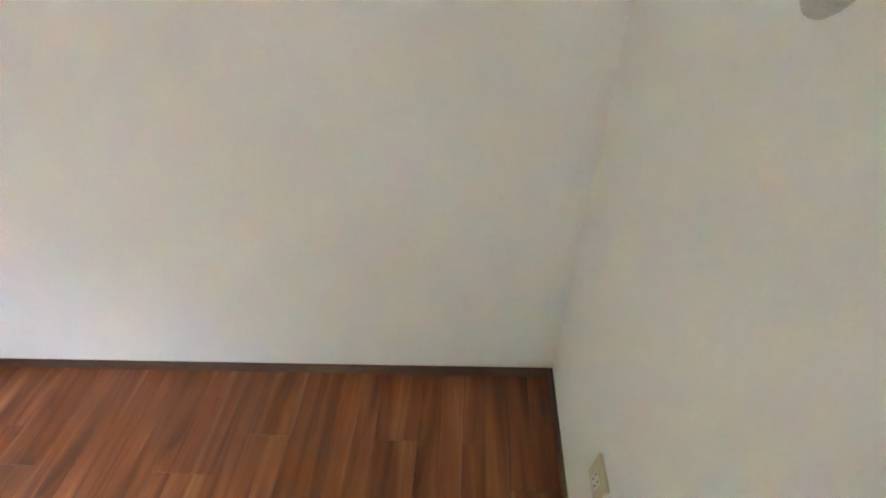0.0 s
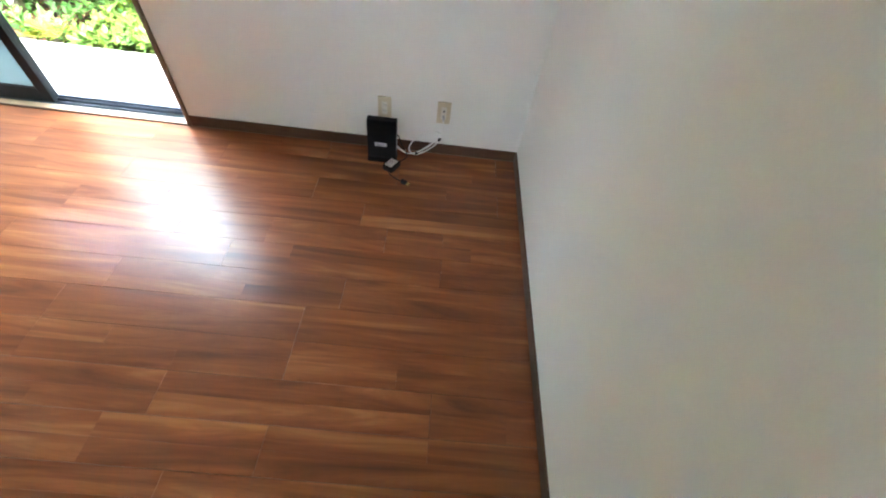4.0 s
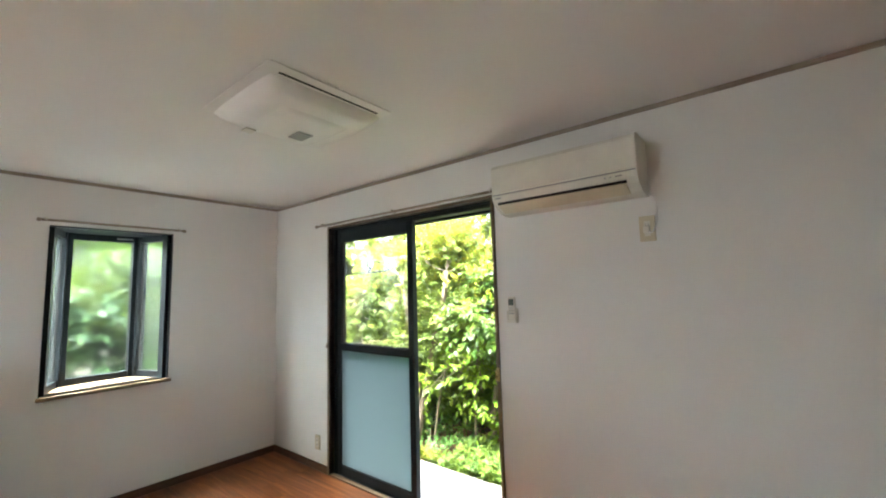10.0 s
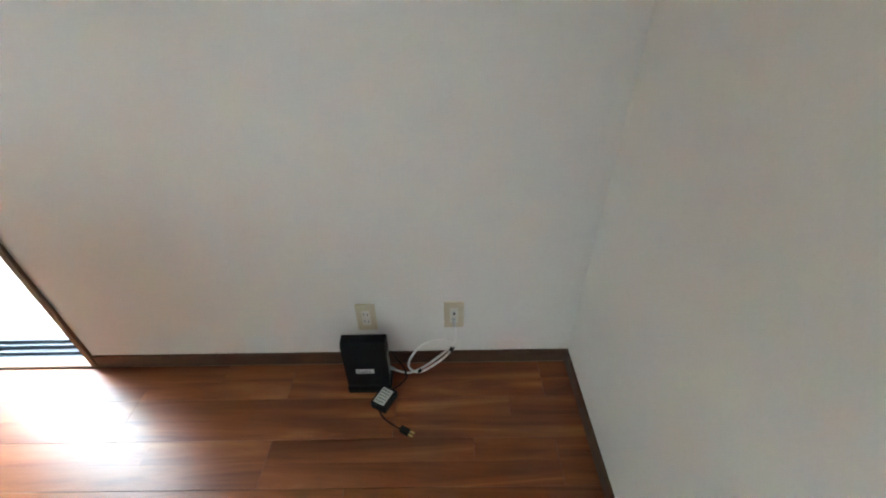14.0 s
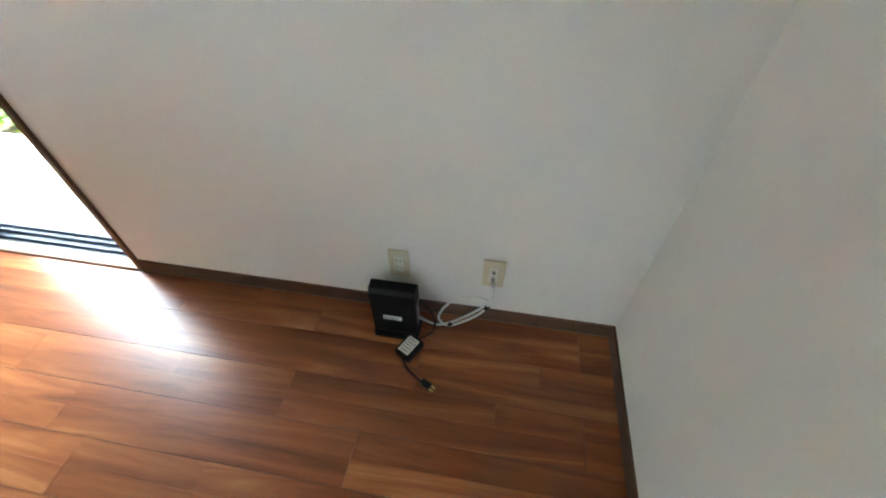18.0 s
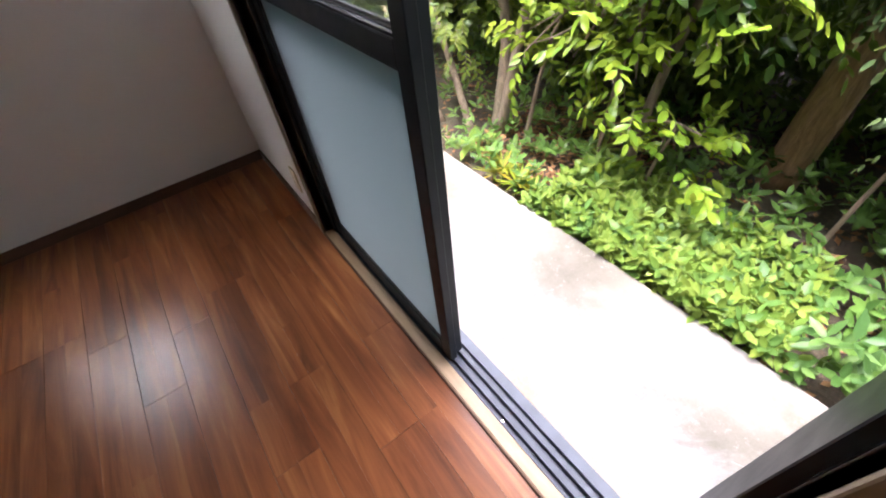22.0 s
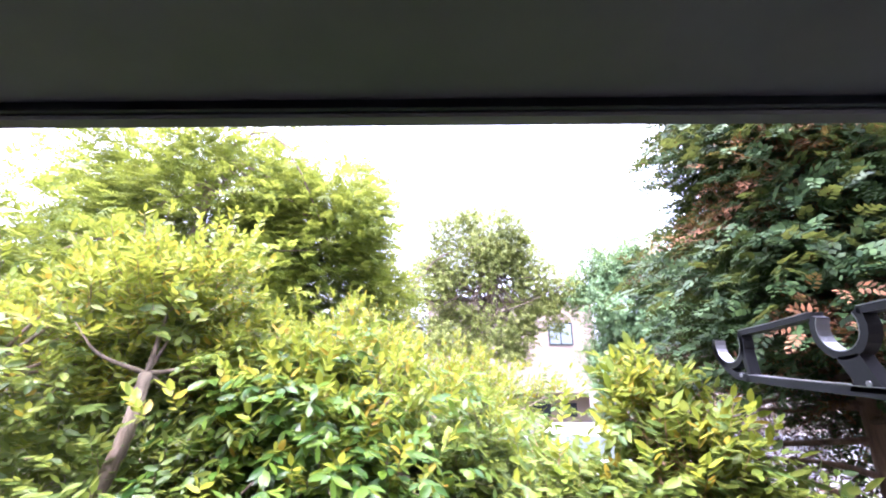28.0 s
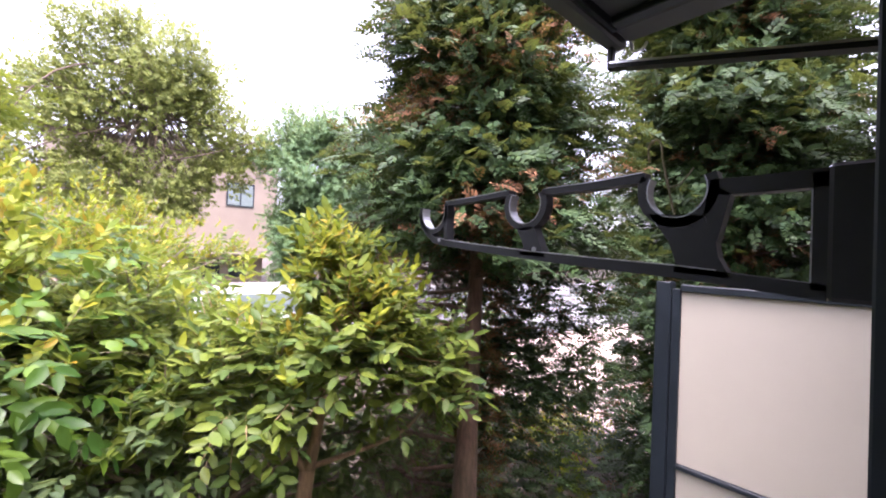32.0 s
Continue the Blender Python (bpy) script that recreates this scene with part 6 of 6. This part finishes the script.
for k in range(5):
    rosette(-3.55 + 0.07 * k + rs.uniform(-0.03, 0.03), 1.14 + 0.05 * (k % 3), 22, 0.15, 0.016, M_YOUNG, "spiky yellow-green plant by the slab edge", 0.08 + 0.03 * (k % 2), 0.9)
rosette(-3.86, 1.22, 6, 0.2, 0.06, M_BRIGHT, "single plant with wide light leaves", 0.12, 0.25)
rosette(-3.5, 1.95, 7, 0.2, 0.055, M_BRIGHT, "single plant with wide light leaves", 0.16, 0.4)
rosette(-3.2, 1.75, 7, 0.18, 0.05, M_MID, "single plant with wide light leaves", 0.14, 0.4)
rosette(-0.85, 1.25, 7, 0.24, 0.05, M_LANCE, "plant with long pale green leaves", 0.2, 0.6)
rosette(-1.15, 1.35, 7, 0.24, 0.05, M_LANCE, "plant with long pale green leaves", 0.22, 0.6)
rosette(-0.61, 0.98, 8, 0.22, 0.05, M_LANCE, "plant with long pale green leaves", 0.16, 0.7)
rosette(-0.46, 0.86, 8, 0.24, 0.05, M_LANCE, "plant with long pale green leaves", 0.18, 0.7)
rosette(-0.62, 0.74, 7, 0.18, 0.045, M_LANCE, "plant with long pale green leaves", 0.14, 0.7)
rosette(-0.55, 1.15, 7, 0.26, 0.05, M_LANCE, "plant with long pale green leaves", 0.24, 0.6)

# ---------- house and car beyond ----------
hx0, hx1, hy, hz = -4.0, 6.45, 26.0, 6.85
M_TILE = plain("beige_wall_tiles", (0.185, 0.15, 0.112), 0.75, 0, 0.06, 1.2, 0.3, 30)
M_ROOFD = plain("dark_roof_tiles", (0.05, 0.055, 0.065), 0.6)
hs = thing("apartment_house", (1, 29, GZ), "two-storey beige tiled house with dark roof edge", "house")
part("wall", boxes((hx0, hx1, hy, hy + 8, 1.75, hz), (hx0, hx1 - 0.3, hy + 1.2, hy + 8, GZ, 1.75)), M_TILE, hs)
part("roof", boxes((hx0 - 0.2, hx1 + 0.2, hy - 0.2, hy + 8.2, hz, hz + 0.18)), M_ROOFD, hs)
for k in range(36):
    x = hx0 - 0.1 + k * 0.3
    bm = bmesh.new()
    tube(bm, [(x, hy - 0.24, hz + 0.12), (x, hy + 1.5, hz + 0.5)], 0.11, 6)
    part("roof_tile", bm, M_ROOFD, hs)
part("floor_band", boxes((hx0 - 0.05, hx1 + 1.3, hy - 0.3, hy + 1.2, 1.3, 1.75)), M_COUNTER, hs, "darker floor band")
for x in (3.6, -3.2):
    w = part("window", boxes((x, x + 1.5, hy - 0.06, hy + 0.05, 4.08, 5.47)), M_FRAME, hs)
    part("pane", boxes((x + 0.08, x + 0.71, hy - 0.075, hy - 0.061, 4.16, 5.39)), M_LCD, w)
    part("pane", boxes((x + 0.79, x + 1.42, hy - 0.075, hy - 0.061, 4.16, 5.39)), M_LCD, w)
for x in (2.6, 4.2):
    part("window", boxes((x, x + 1.1, hy + 1.13, hy + 1.25, -0.1, 0.7)), M_FRAME, hs)
for k in range(25):
    part("tile_course", boxes((hx0, hx1, hy - 0.012, hy, 1.78 + k * 0.2, 1.78 + k * 0.2 + 0.185)), M_TILE, hs)
M_CARP = plain("white_car_paint", (0.55, 0.56, 0.58), 0.25, 0, 0.03, 3, 0, 100, 0.6)
car = thing("car", (0.3, 8.3, -0.288), "white compact car parked before the house", "car")
part("body", prism(bmesh.new(), [(-1.6, -0.1), (-1.65, 0.35), (-1.0, 0.5), (-0.3, 0.98), (1.2, 1.0), (1.9, 0.6), (2.1, 0.5), (2.1, -0.1)], "y", 7.5, 9.1), M_CARP, car)
bm = boxes((-0.4, 1.4, 7.488, 7.5, 0.58, 0.92))
part("side_window", bm, M_LCD, car, "dark side window")
for x in (-0.9, 1.4):
    for y in (7.46, 9.0):
        bm = bmesh.new()
        tube(bm, [(x, y, 0.02), (x, y + 0.16, 0.02)], 0.3, 18)
        part("wheel", bm, M_RUBBER, car, "black tyre")

# low young growth in front of the glossy shrub
shrub("young_shrub", "low shrub with drooping light and dark glossy leaves",
      [([(-3.16, 1.66, GZ), (-3.15, 1.66, 0.1), (-3.1, 1.62, 0.5), (-3.05, 1.6, 0.95)], 0.014, 0.007)],
      [((-3.17, 1.49, 0.50), (0.20, 0.09, 0.28), 7, 0.08, 10), ((-2.95, 1.50, 0.46), (0.12, 0.08, 0.20), 4, 0.07, 5), ((-2.80, 1.52, 0.80), (0.26, 0.09, 0.12), 7, 0.08, 11), ((-3.60, 1.50, 0.45), (0.20, 0.10, 0.30), 5, 0.08, 6)],
      0.084, 0.043, M_SHOOT, M_SHOOT, M_BARK, 0.5, 8, droop=0.45)

shrub("clipped_bush", "low bush of fine yellow-green leaves beside the drive",
      [([(1.25, 2.2, GZ), (1.25, 2.2, -0.1)], 0.012, 0.005)],
      [((1.25, 2.2, -0.12), (0.36, 0.22, 0.2), 14, 0.09, 30)], 0.045, 0.024, M_SHOOT, M_SHOOT, M_BARK, 0.3, 8)

# ---------- floor boards, each one a piece ----------
BW, BL = 0.149, 0.91
rng = random.Random(7)
board_mesh = {}


def strip_piece(x0, x1, y0, y1, gaps):
    """One strip of the boards; gaps: how far it stays back from its west, east, south and north edge."""
    key = (round(x1 - x0, 2), round(y1 - y0, 4), gaps)
    if key not in board_mesh:
        w, e, so, no = gaps
        board_mesh[key] = mesh_of("board", boxes((w, key[0] - e, so, key[1] - no, -0.004, 0.0)), M_FLOOR)
    ob = new("board", board_mesh[key])
    ob.parent = floor
    ob.location = Vector((x0, y0, 0)) - floor.location


WIDE, FINE = 0.0007, 0.00008      # joints between boards, and between the strips of one board
y1 = -0.008
while y1 - BW > YK:
    y0, mid = y1 - BW, y1 - BW / 2
    x = XL - rng.choice((0.0, 0.13, 0.26, 0.39, 0.52, 0.65, 0.78))
    while x < -0.03:
        a, b = max(x, XL), min(x + BL, 0)
        for lo, hi, so, no in ((y0, mid, WIDE, FINE), (mid, y1, FINE, WIDE)):
            cut = round(x + rng.choice((0.26, 0.39, 0.52, 0.65)), 3)
            if y1 > -3.0 and rng.random() < 0.35 and a + 0.1 < cut < b - 0.1:
                strip_piece(a, cut, lo, hi, (WIDE, FINE, so, no))
                strip_piece(cut, b, lo, hi, (FINE, WIDE, so, no))
            elif b - a > 0.02:
                strip_piece(a, b, lo, hi, (WIDE, WIDE, so, no))
        x += BL
    y1 = y0
